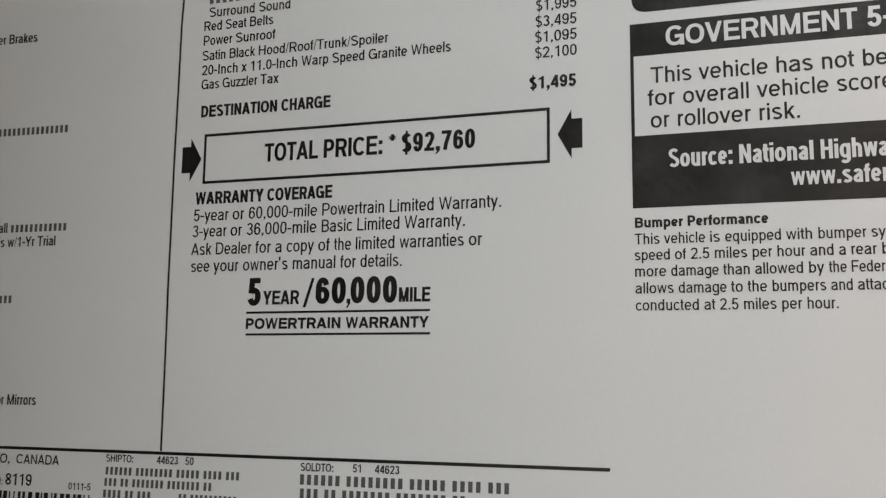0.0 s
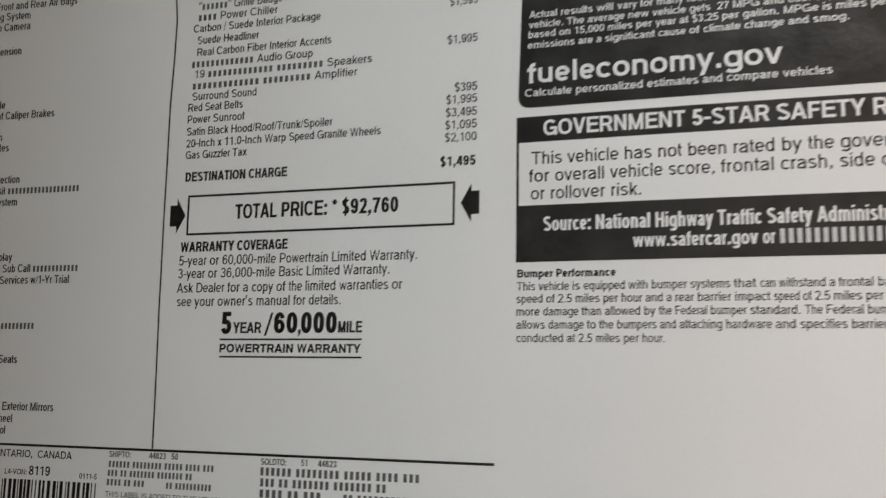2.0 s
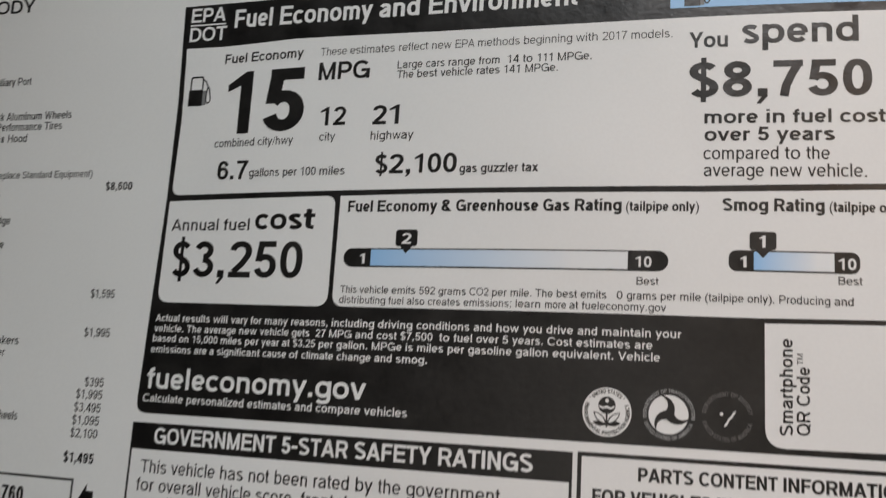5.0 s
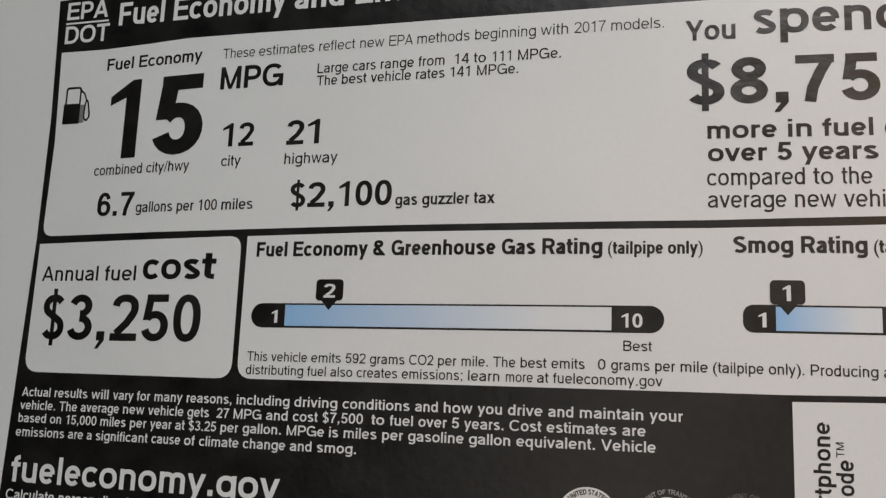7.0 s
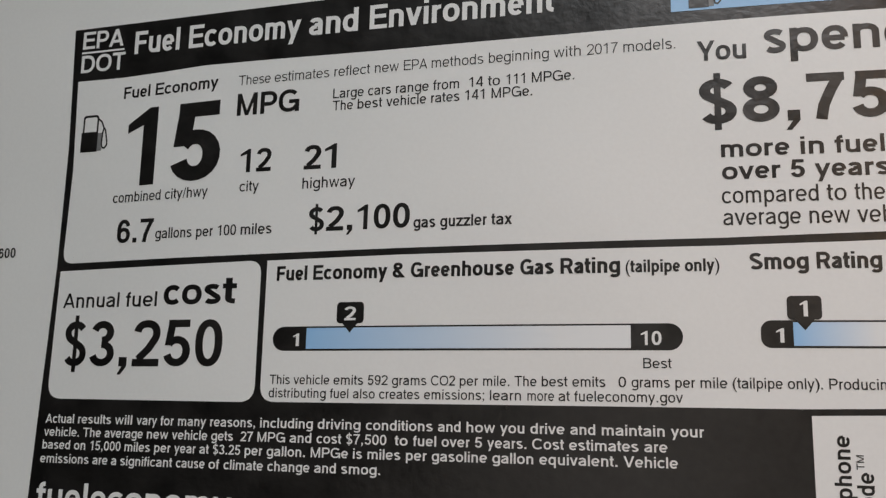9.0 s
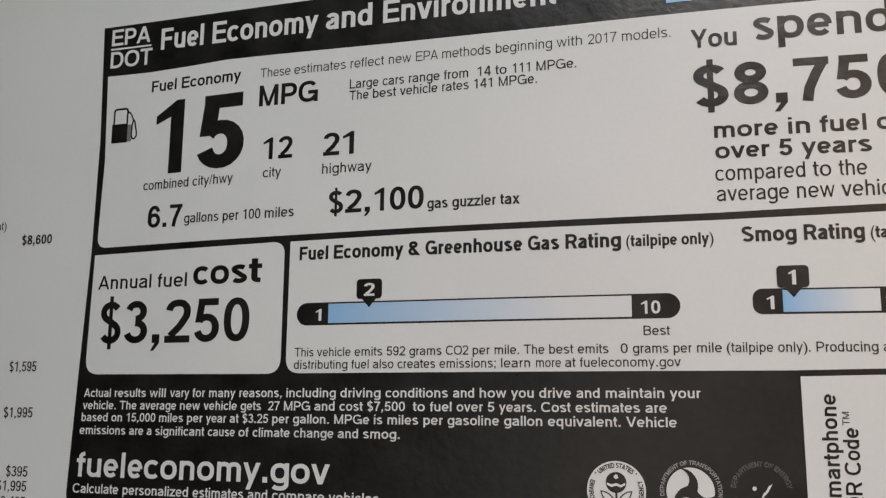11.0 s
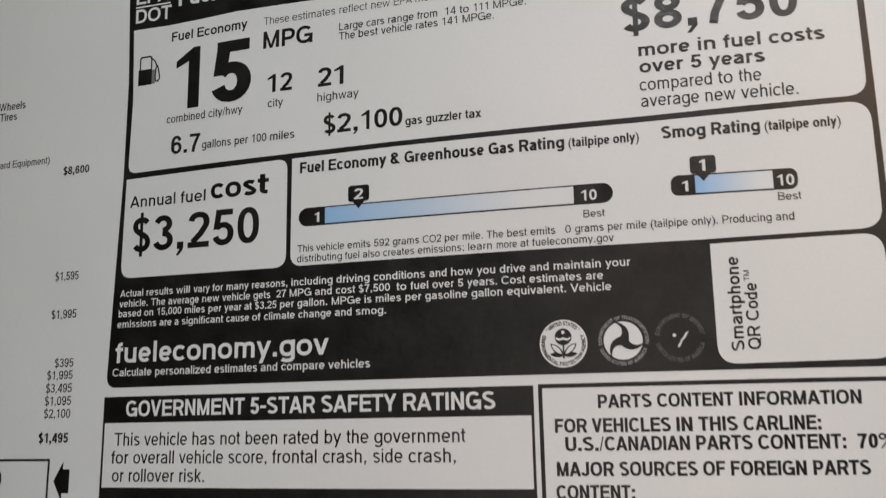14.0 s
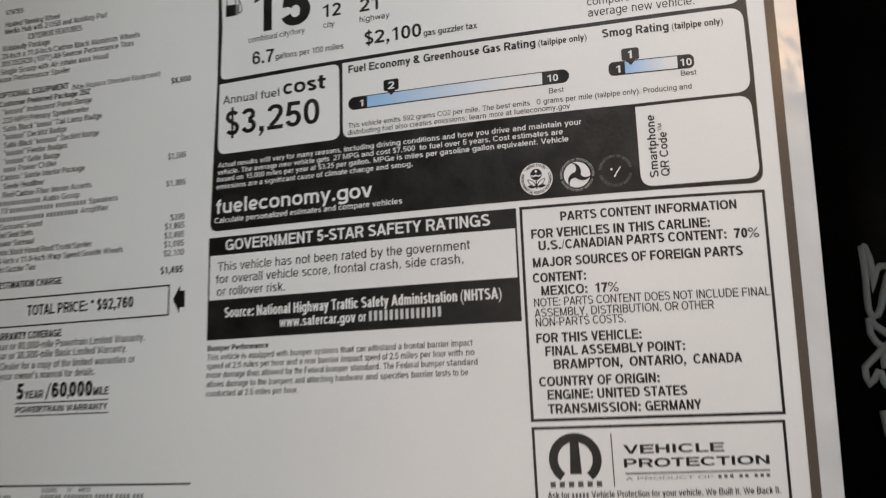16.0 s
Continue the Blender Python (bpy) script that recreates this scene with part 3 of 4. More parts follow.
# thickness of the sheet
for_thick = sticker.modifiers.new("thickness", "SOLIDIFY")
for_thick.thickness, for_thick.offset = 0.00025, -1
# even taupe strip between the panels and the tape
patch("border", rounded(182.5, SHEET_LOW + 2, 185.4, SHEET_HIGH - 2), TAUPE, sticker, 0.05, "taupe border strip")
tape = patch("clear_tape", rounded(185.35, SHEET_LOW - 4, 191.45, SHEET_HIGH + 4, 0.6), TAPE, None, 0.09)
patch("edge", rounded(191.0, SHEET_LOW - 4, 191.5, SHEET_HIGH + 4), TAPE, tape, 0.16)
tagged(tape, "glossy clear tape strip along the sticker edge", "tape")
WAVE = ((-79.6, -94.5), (-60, -94.9), (-45, -95.2), (-20, -95.3), (10, -95.0), (24, -94.3), (34, -94.0), (53, -95.5), (69, -96.5), (77, -96.4), (85, -94.5), (100, -93.5))
patch("rule", [(u + 0.46, v) for v, u in WAVE] + [(u, v) for v, u in WAVE[::-1]], INK, sticker, 0.05, "thin black column rule, wavy with the sheet")
patch("rule", rounded(SHEET_LEFT + 6, -80.3, -4.6, -79.7), INK, sticker, 0.05)

# fuel economy label
eco = patch("economy_panel", filleted([(0.3, 2.3, 3), (177.7, 2.3, 4), (177.8, 40, 0), (177.2, 80, 0), (176.8, 107.4, 0), (90, 106.4, 0), (1.5, 105.7, 0), (2.4, 80, 0), (2.2, 55, 0), (1.2, 30, 0)]),
            INK, sticker, 0.05, "black fuel economy panel with white fields")
WHITE = 0.1
TOP = 0.15
patch("white_field", filleted([(3.5, 55.7, 2.5), (30, 56.1, 0), (75, 56.4, 0), (131, 56.5, 0), (176.1, 57.4, 4), (175.6, 94.9, 0), (140, 94.7, 0), (105, 94.4, 0), (70, 94.5, 0), (45, 94.9, 0), (33, 95.0, 0), (24, 94.5, 0), (14, 94.1, 0), (3.3, 94.2, 0), (4.0, 75, 0)]), PAPER, eco, WHITE)
patch("white_field", filleted([(2.8, 29.0, 3.2), (48.3, 28.8, 3.2), (48.2, 55.0, 2.6), (24, 54.6, 0), (3.2, 54.2, 0)]), PAPER, eco, WHITE)
patch("white_field", filleted([(49.4, 28.9, 3.0), (142, 29.0, 0), (176.6, 29.7, 4.5), (176.3, 56.2, 4.5), (150, 55.5, 0), (131, 55.2, 0), (75, 55.2, 0), (49.4, 54.9, 0)]), PAPER, eco, WHITE)
patch("white_field", filleted([(143.2, 3.4, 4), (176.9, 3.8, 4.2), (176.2, 28.7, 4), (143.1, 28.0, 0)]), PAPER, eco, WHITE)
line("EPA", 3.7, 13.6, 101.2, 3.8, eco, PAPER, 0.036, WHITE)
line("DOT", 3.7, 14.3, 96.0, 3.8, eco, PAPER, 0.036, WHITE)
patch("rule", rounded(3.6, 100.2, 13.9, 100.6), PAPER, eco, WHITE)
line("Fuel Economy and Environment", 16.35, 103.20, 98.99, 4.9, eco, PAPER, 0.036, WHITE, at=((5, 29.0), (13, 55.4), (17, 67.9)))
badge = patch("fuel_badge", rounded(123.5, 96.9, 174.5, 104.8), BLUE, eco, WHITE, "pale blue badge with pump symbol")


def fuel_pump(u, v, w, h, parent, lift):
    """Pump symbol: dark body, light window above, grey side and a thin hose."""
    patch("pump_body", rounded(u, v, u + 0.62 * w, v + 0.54 * h), INK, parent, lift)
    ring = bmesh.new()
    outer = rounded(u + 0.04 * w, v + 0.5 * h, u + 0.62 * w, v + h, 0.09 * h, "cd")
    inner = rounded(u + 0.10 * w, v + 0.5 * h, u + 0.56 * w, v + 0.945 * h, 0.06 * h, "cd")
    for i in range(len(outer)):
        k = (i + 1) % len(outer)
        ring.faces.new([ring.verts.new((x, y, 0)) for x, y in (outer[i], outer[k], inner[k], inner[i])])
    part("pump_window", bend(ring, lift), INK, parent)
    pts = [(0.62, 0.88), (0.74, 0.80), (0.84, 0.62), (0.80, 0.5), (0.78, 0.2), (0.82, 0.1), (0.90, 0.08), (0.98, 0.16), (0.98, 0.26), (0.90, 0.56), (0.86, 0.62)]
    t = 0.022 * h
    bm = bmesh.new()
    for (a, b), (c, d) in zip(pts, pts[1:]):
        p, q = Vector((u + a * w, v + b * h, 0)), Vector((u + c * w, v + d * h, 0))
        n = (q - p).normalized().cross(Vector((0, 0, 1))) * t
        e = (q - p).normalized() * t * 0.6
        bm.faces.new([bm.verts.new(x) for x in (p - e + n, q + e + n, q + e - n, p - e - n)])
    part("pump_hose", bend(bm, lift + 0.02, 30), INK, parent)
    patch("pump_side", rounded(u + 0.62 * w, v + 0.02 * h, u + 0.78 * w, v + 0.5 * h), FADED, parent, lift)


fuel_pump(126.5, 97.3, 5.4, 6.6, badge, TOP)
fuel_pump(5.3, 78.75, 6.4, 7.8, eco, TOP)
line("Fuel Economy", 14.79, 36.40, 89.45, 2.5, eco, weight=0.03, lift=TOP, at=((5, 22.2),), tilt=0.028)
line("These estimates reflect new EPA methods beginning with 2017 models.", 40.94, 124.10, 90.08, 2.0, eco, weight=-0.02, lift=TOP, at=((6, 48.7), (16, 61.2), (24, 69.4), (28, 75.1), (32, 80.5), (40, 91.3), (50, 103.1), (55, 109.0), (60, 115.3)))
line("MPG", 40.93, 54.21, 83.81, 4.5, eco, weight=0.036, lift=TOP)
line("Large cars range from  14 to 111 MPGe.", 61.15, 106.76, 85.70, 1.95, eco, lift=TOP, at=((6, 68.2), (11, 73.7), (17, 80.9), (23, 87.7), (26, 91.2), (29, 94.6), (33, 99.2)))
line("The best vehicle rates 141 MPGe.", 61.17, 99.30, 83.27, 1.95, eco, lift=TOP, at=((4, 66.2), (9, 71.9), (17, 80.6), (23, 87.0), (27, 91.9)))
line("15", 16.5, 37.8, 70.95, 16.1, eco, weight=0.05, lift=TOP, at=((1, 26.9),), tilt=0.02)
line("12", 42.41, 48.97, 72.29, 4.6, eco, weight=0.034, lift=TOP)
line("21", 55.85, 62.45, 72.07, 4.7, eco, weight=0.034, lift=TOP)
line("city", 42.57, 46.68, 68.50, 2.1, eco, lift=TOP)
line("highway", 55.74, 66.36, 68.36, 2.1, eco, lift=TOP)
line("combined city/hwy", 14.24, 35.69, 67.68, 2.1, eco, lift=TOP, at=((9, 26.2),), tilt=0.016)
line("6.7", 15.87, 24.13, 59.48, 4.7, eco, weight=0.03, lift=TOP)
line("gallons per 100 miles", 24.69, 49.92, 60.06, 2.1, eco, weight=0.008, lift=TOP, at=((8, 33.8), (12, 38.5), (16, 43.4)))
line("$2,100", 57.47, 77.20, 60.09, 4.6, eco, weight=0.035, lift=TOP, at=((1, 61.0), (3, 67.1), (4, 70.3), (5, 74.0)))
line("gas guzzler tax", 77.93, 95.90, 59.98, 2.1, eco, weight=0.024, lift=TOP, at=((4, 82.9), (12, 92.2)))
line("You", 127.65, 135.67, 87.43, 3.6, eco, weight=0.03, lift=TOP)
line("spend", 138.6, 161.8, 88.00, 5.9, eco, weight=0.035, lift=TOP, at=((1, 142.7), (2, 147.7), (3, 152.6), (4, 157.4)))
line("$8,750", 127.8, 164.2, 76.00, 8.0, eco, weight=0.045, lift=TOP, at=((1, 134.7), (3, 144.9), (4, 151.8), (5, 158.6)))
line("more in fuel costs", 131.02, 168.92, 70.15, 3.0, eco, weight=0.04, lift=TOP, at=((5, 143.5), (8, 148.7), (13, 157.9)))
line("over 5 years", 131.07, 156.84, 66.29, 3.0, eco, weight=0.04, lift=TOP, at=((5, 141.8), (7, 145.5)))
line("compared to the", 130.9, 155.8, 62.25, 2.8, eco, weight=-0.008, lift=TOP, at=((9, 147.1), (12, 151.3)))
line("average new vehicle.", 131.0, 162.8, 58.55, 2.8, eco, weight=-0.008, lift=TOP, at=((8, 144.3), (12, 151.5)))
line("Annual fuel", 4.62, 26.21, 46.76, 2.9, eco, weight=0.01, lift=TOP, at=((7, 19.2),))
line("cost", 27.67, 43.38, 46.96, 5.2, eco, weight=0.045, lift=TOP, at=((1, 31.7), (2, 36.5), (3, 40.4)))
line("$3,250", 5.83, 41.05, 35.28, 8.8, eco, weight=0.03, lift=TOP, at=((1, 11.9), (3, 21.7), (4, 28.6), (5, 35.3)))
line("Fuel Economy & Greenhouse Gas Rating", 51.55, 114.24, 51.03, 2.7, eco, weight=0.05, lift=TOP, at=((5, 58.9), (13, 74.3), (15, 77.7), (26, 97.4), (30, 104.3)))
line("(tailpipe only)", 115.14, 130.13, 51.02, 2.1, eco, weight=0.036, lift=TOP, at=((10, 124.7),))
line("Smog Rating", 134.84, 154.68, 51.16, 2.7, eco, weight=0.05, lift=TOP, at=((5, 145.0),))
line("(tailpipe only)", 155.6, 170.4, 51.2, 2.1, eco, weight=0.036, lift=TOP)
line("This vehicle emits 592 grams CO2 per mile. The best emits   0 grams per mile (tailpipe only). Producing and", 51.25, 159.88, 32.10, 1.7, eco, lift=TOP, at=((5, 56.0), (13, 63.8), (19, 70.3), (23, 74.8), (29, 81.9), (33, 87.0), (37, 91.1), (43, 96.5), (47, 101.1), (52, 106.2), (60, 113.7), (62, 115.8), (68, 122.7), (72, 126.6), (77, 131.5), (87, 139.8), (94, 145.9), (104, 156.3)))
line("distributing fuel also creates emissions; learn more at fueleconomy.gov", 51.19, 123.83, 29.72, 1.7, eco, lift=TOP, at=((13, 63.2), (18, 67.6), (23, 72.5), (31, 80.7), (42, 92.3), (48, 98.7), (53, 103.9), (56, 106.5)))


def rating_scale(u0, ua, ub, u1, mark, digit, best, ten, up=0.0, best_up=0.0):
    """Black-ended scale from 1 to 10 with a pointer."""
    rs = patch("rating_scale", rounded(u0, 38.1 + up, u1, 42.5 + up, 2.19 if u1 - u0 > 50 else 1.6), INK, eco, 0.12, "rating bar fading from blue to white")
    patch("fade", rounded(ua, 38.45 + up, ub, 42.2 + up), FADE, rs, 0.16)
    patch("pointer", rounded(mark - 2.6, 43.0, mark + 2.6, 46.8, 0.7), INK, rs, 0.18)
    patch("pointer_tip", [(mark - 1.5, 43.05), (mark, 41.3), (mark + 1.5, 43.05)], INK, rs, 0.18)
    line(digit, mark - (1.1 if digit == "2" else 0.7), mark + (1.1 if digit == "2" else 0.5), 43.5, 2.5, rs, PAPER, 0.04, 0.22)
    line("1", ua - 2.6, ua - 1.4, 38.95 + up, 2.3, rs, PAPER, 0.04, 0.17)
    line("10", ub + ten, ub + ten + 3.3, 38.95 + up, 2.3, rs, PAPER, 0.04, 0.17)
    line("Best", best, best + 4.5, 35.2 + best_up, 1.65, rs, lift=TOP)


rating_scale(51.4, 58.1, 115.8, 124.1, 66.5, "2", 117.7, 1.6)
rating_scale(136.1, 141.0, 156.4, 161.2, 142.8, "1", 157.1, 0.8, 0.4, 1.1)
line("Actual results will vary for many reasons, including driving conditions and how you drive and maintain your", 2.99, 126.89, 24.32, 1.75, eco, PAPER, 0.022, WHITE, at=((7, 10.6), (15, 19.0), (20, 23.8), (25, 29.0), (29, 32.8), (34, 39.6), (43, 49.8), (53, 61.1), (61, 70.2), (72, 83.3), (76, 88.3), (80, 94.1), (84, 99.2), (90, 105.8), (94, 110.9), (103, 121.8)))
line("vehicle. The average new vehicle gets  27 MPG and cost $7,500  to fuel over 5 years. Cost estimates are", 2.90, 121.22, 21.82, 1.75, eco, PAPER, 0.022, WHITE, at=((9, 12.0), (13, 16.9), (21, 26.3), (25, 31.7), (33, 40.0), (39, 46.0), (42, 49.4), (46, 55.8), (50, 61.0), (55, 66.6), (63, 75.6), (66, 78.9), (71, 84.0), (76, 89.8), (78, 91.9), (85, 99.5), (90, 105.6), (100, 117.6)))
line("based on 15,000 miles per year at $3.25 per gallon. MPGe is miles per gasoline gallon equivalent. Vehicle", 2.82, 122.77, 19.38, 1.75, eco, PAPER, 0.022, WHITE, at=((6, 10.2), (9, 13.9), (16, 21.6), (22, 28.1), (26, 32.4), (31, 37.7), (34, 40.5), (40, 47.0), (44, 51.4), (52, 60.0), (57, 68.0), (60, 70.7), (66, 77.7), (70, 82.3), (79, 92.8), (86, 100.7), (98, 114.3)))
line("emissions are a significant cause of climate change and smog.", 2.62, 73.13, 16.76, 1.75, eco, PAPER, 0.022, WHITE, at=((10, 14.7), (14, 18.9), (16, 20.9), (28, 33.0), (34, 39.8), (37, 42.9), (45, 51.7), (52, 60.8), (56, 65.9)))
line("fueleconomy.gov", 2.49, 59.38, 8.21, 5.0, eco, PAPER, 0.035, WHITE, at=((4, 15.0), (12, 47.1)))
line("Calculate personalized estimates and compare vehicles", 1.98, 69.35, 4.99, 1.9, eco, PAPER, 0.02, WHITE, at=((10, 14.1), (23, 30.3), (33, 42.4), (37, 47.6), (45, 59.3)))
upward("Smartphone", 148.4, 6.0, 25.1, 2.5, eco, 0.028)
upward("QR Code", 151.6, 6.2, 19.6, 2.5, eco, 0.028)
upward("TM", 150.3, 20.0, 22.2, 1.1, eco)


def disc(cu, cv, r, n=40):
    return [(cu + r * math.cos(2 * math.pi * i / n), cv + r * math.sin(2 * math.pi * i / n)) for i in range(n)]


def leaf(cu, cv, a, length, width):
    c, s = math.cos(radians(a)), math.sin(radians(a))
    side = [(length * k, width * math.sin(math.pi * k) ** 0.8) for k in (0, 0.15, 0.35, 0.55, 0.75, 0.9, 1.0)]
    pts = side + [(x, -y) for x, y in side[-2:0:-1]]
    return [(cu + x * c - y * s, cv + x * s + y * c) for x, y in pts]


def seals():
    one = patch("seal", disc(112.3, 8.6, 5.0), PAPER, eco, WHITE, "round white government seal with flower")
    round_line("* UNITED STATES *", 112.3, 8.6, 3.85, 0.82, 142, 104, one, INK, TOP, 0.06)
    ring_under("ENVIRONMENTAL PROTECTION AGENCY", 112.3, 8.6, 4.66, 0.82, 156, 228, one, INK, TOP, 0.06)
    patch("flower", disc(112.3, 10.0, 1.75), INK, one, TOP)
    patch("flower_sun", disc(112.3, 10.95, 0.38, 16), PAPER, one, 0.18)
    patch("flower_wave", [(110.75, 9.55), (111.5, 9.2), (112.3, 9.45), (113.1, 9.15), (113.85, 9.55), (113.8, 9.95), (113.1, 9.6), (112.3, 9.9), (111.5, 9.65), (110.75, 9.95)], PAPER, one, 0.18)
    for a, size, wide in ((43, 3.7, 0.72), (137, 3.7, 0.72), (7, 2.9, 0.5), (173, 2.9, 0.5)):
        c, d = math.cos(radians(a)), math.sin(radians(a))
        patch("leaf", leaf(112.3, 6.1, a, size, wide), INK, one, TOP)
        if 20 < a < 160 and size > 3:
            patch("leaf_inside", leaf(112.3 + 0.5 * c, 6.1 + 0.5 * d, a, size - 0.85, wide - 0.24), PAPER, one, 0.18)
    patch("stem", rounded(112.12, 5.5, 112.48, 8.5), INK, one, TOP)
    two = patch("seal", disc(124.6, 8.8, 3.95), PAPER, eco, WHITE, "round white transport seal with three blades")
    for k in range(3):
        a0 = 62 + 120 * k
        pts, back = [], []
        for i in range(9):
            t = i / 8
            a, r, w = radians(a0 + 50 * t ** 1.6), 4.1 * t, 0.85 * (1 - t) ** 0.7 + 0.12
            pts.append((124.7 + r * math.cos(a) - w * math.sin(a), 8.8 + r * math.sin(a) + w * math.cos(a)))
            back.append((124.7 + r * math.cos(a) + w * math.sin(a), 8.8 + r * math.sin(a) - w * math.cos(a)))
        patch("blade", pts[::-1] + back, INK, two, TOP + 0.01 * k)
    round_line("DEPARTMENT OF TRANSPORTATION", 124.7, 8.8, 4.4, 0.72, 190, 200, two, SILVER, TOP, 0.05)
    ring_under("UNITED STATES OF AMERICA", 124.6, 8.8, 5.12, 0.72, 200, 140, two, SILVER, TOP, 0.05)
    three = patch("seal", disc(136.0, 9.0, 4.0), INK, eco, 0.06, "dark government seal with faint worn lettering")
    round_line("DEPARTMENT OF ENERGY", 136.0, 9.0, 4.1, 0.85, 172, 164, three, FAINT, TOP, 0.06)
    ring_under("UNITED STATES OF AMERICA", 136.0, 9.0, 4.95, 0.85, 194, 152, three, FAINT, TOP, 0.06)
    patch("mark", [(137.75, 10.3), (137.15, 9.95), (136.75, 9.2), (136.2, 8.65), (135.95, 8.0), (135.6, 7.6), (135.4, 6.95), (135.95, 7.3), (136.2, 7.7), (136.45, 8.35), (137.0, 8.9), (137.4, 9.6)], PAPER, three, TOP)
    patch("mark", disc(134.9, 9.5, 0.36, 10), PAPER, three, TOP)


seals()

# safety panel
gov = patch("safety_panel", rounded(0, -34.3, 105.6, 0.1), INK, sticker, 0.05, "black safety ratings panel with white field")
patch("white_field", rounded(0.6, -21.1, 105.0, -6.1), PAPER, gov, WHITE)
line("GOVERNMENT 5-STAR SAFETY RATINGS", 6.39, 97.43, -4.64, 3.75, gov, PAPER, 0.04, WHITE, at=((11, 40.0), (13, 44.2), (18, 57.7), (25, 77.0)))
line("This vehicle has not been rated by the government", 3.58, 90.81, -11.43, 3.0, gov, lift=TOP, at=((5, 12.0), (13, 25.1), (17, 32.5), (21, 39.0), (26, 48.6), (32, 58.6), (35, 63.8), (39, 70.3)))
line("for overall vehicle score, frontal crash, side crash,", 3.00, 88.57, -15.60, 3.0, gov, lift=TOP, at=((4, 9.2), (12, 21.7), (20, 34.7), (27, 45.8), (35, 58.2), (42, 70.0), (47, 78.1)))
line("or rollover risk.", 3.47, 28.55, -19.76, 3.0, gov, lift=TOP, at=((3, 8.2), (12, 22.0)))
line("Source: National Highway Traffic Safety Administration (NHTSA)", 6.44, 99.89, -27.20, 3.4, gov, PAPER, 0.032, WHITE, at=((8, 18.4), (17, 31.6), (25, 44.8), (33, 55.0), (40, 65.0), (55, 87.2)))
line("www.safercar.gov or ~~~~~~~~~~~~~~", 26.69, 80.91, -31.52, 3.2, gov, PAPER, 0.032, WHITE, at=((17, 54.0), (20, 57.5)))
line("Bumper Performance", 0.32, 22.75, -37.86, 1.85, sticker, weight=0.06, at=((7, 9.4),))
BUMP = ("This vehicle is equipped with bumper systems that can withstand a frontal barrier impact",
        "speed of 2.5 miles per hour and a rear barrier impact speed of 2.5 miles per hour with no",
        "more damage than allowed by the Federal bumper standard. The Federal bumper standard",
        "allows damage to the bumpers and attaching hardware and specifies barrier tests to be",
        "conducted at 2.5 miles per hour.")
BUMP_AT = (
    ((5, 5.3), (13, 13.1), (16, 15.6), (25, 25.5), (30, 30.6), (37, 38.8), (45, 47.8), (50, 53.2), (54, 56.9), (64, 66.9), (66, 68.7), (74, 76.3), (82, 83.8)),
    ((6, 7.1), (9, 9.8), (13, 13.8), (19, 20.0), (23, 24.0), (28, 29.2), (32, 33.7), (34, 35.6), (39, 40.3), (54, 55.9), (60, 61.6), (63, 64.0), (67, 67.7), (73, 73.9), (77, 78.0), (82, 82.6), (87, 88.2)),
    ((5, 6.4), (12, 15.1), (17, 20.3), (25, 28.9), (28, 32.0), (32, 35.5), (40, 42.9), (47, 51.0), (57, 61.9), (61, 66.1), (69, 74.1), (76, 82.1)),
    ((7, 7.6), (14, 16.3), (17, 19.0), (21, 23.0), (29, 32.2), (33, 36.3), (43, 46.0), (52, 56.0), (56, 60.9), (66, 70.9), (74, 78.5), (80, 83.9), (83, 86.4)),
    ((10, 11.8), (13, 14.4), (17, 18.3), (23, 24.4), (27, 28.4)),
)
for text, at, end, foot in zip(BUMP, BUMP_AT, (90.3, 90.8, 91.6, 88.6, 33.2), (-40.85, -43.7, -46.6, -49.6, -52.6)):
    line(text, 0.2, end, foot, 1.95, sticker, at=at)

# parts content panel
parts = frame_of("parts_panel", 106.6, -64.0, 177.65, 0.3, 0.85, INK, sticker, 0.05, "black outlined parts content panel")
B = 0.046
line("PARTS CONTENT INFORMATION", 118.84, 169.48, -4.86, 2.75, parts, weight=B, at=((6, 130.7), (14, 146.6)))
line("FOR VEHICLES IN THIS CARLINE:", 109.82, 161.65, -9.75, 2.85, parts, weight=B, at=((4, 117.4), (13, 134.2), (16, 138.5), (21, 147.1)))
line("U.S./CANADIAN PARTS CONTENT:  70%", 111.81, 174.99, -13.45, 2.85, parts, weight=B, at=((5, 119.8), (14, 137.8), (20, 149.6), (30, 168.1)))
line("MAJOR SOURCES OF FOREIGN PARTS", 109.86, 170.03, -18.49, 2.85, parts, weight=B, at=((6, 122.5), (14, 138.8), (17, 144.1), (25, 159.5)))
line("CONTENT:", 109.57, 125.31, -23.11, 2.85, parts, weight=B)
line("MEXICO:  17%", 111.89, 134.52, -27.08, 2.85, parts, weight=B, at=((9, 127.7),))
line("NOTE: PARTS CONTENT DOES NOT INCLUDE FINAL", 109.51, 176.44, -30.32, 2.5, parts, at=((6, 118.4), (12, 127.8), (20, 141.7), (25, 149.8), (29, 156.2), (37, 168.8)))
line("ASSEMBLY, DISTRIBUTION, OR OTHER", 109.50, 160.76, -33.42, 2.5, parts, at=((10, 126.1), (24, 147.1), (27, 151.8)))
line("NON-PARTS COSTS.", 109.68, 135.80, -36.23, 2.5, parts, at=((10, 126.4),))
line("FOR THIS VEHICLE:", 109.56, 139.92, -41.13, 2.85, parts, weight=B, at=((4, 117.0), (9, 125.6)))
line("FINAL ASSEMBLY POINT:", 112.00, 151.80, -45.01, 2.85, parts, weight=B, at=((6, 122.4), (15, 141.4)))
line("BRAMPTON,  ONTARIO,  CANADA", 114.25, 167.21, -48.95, 2.85, parts, weight=B, at=((11, 136.0), (21, 153.8)))
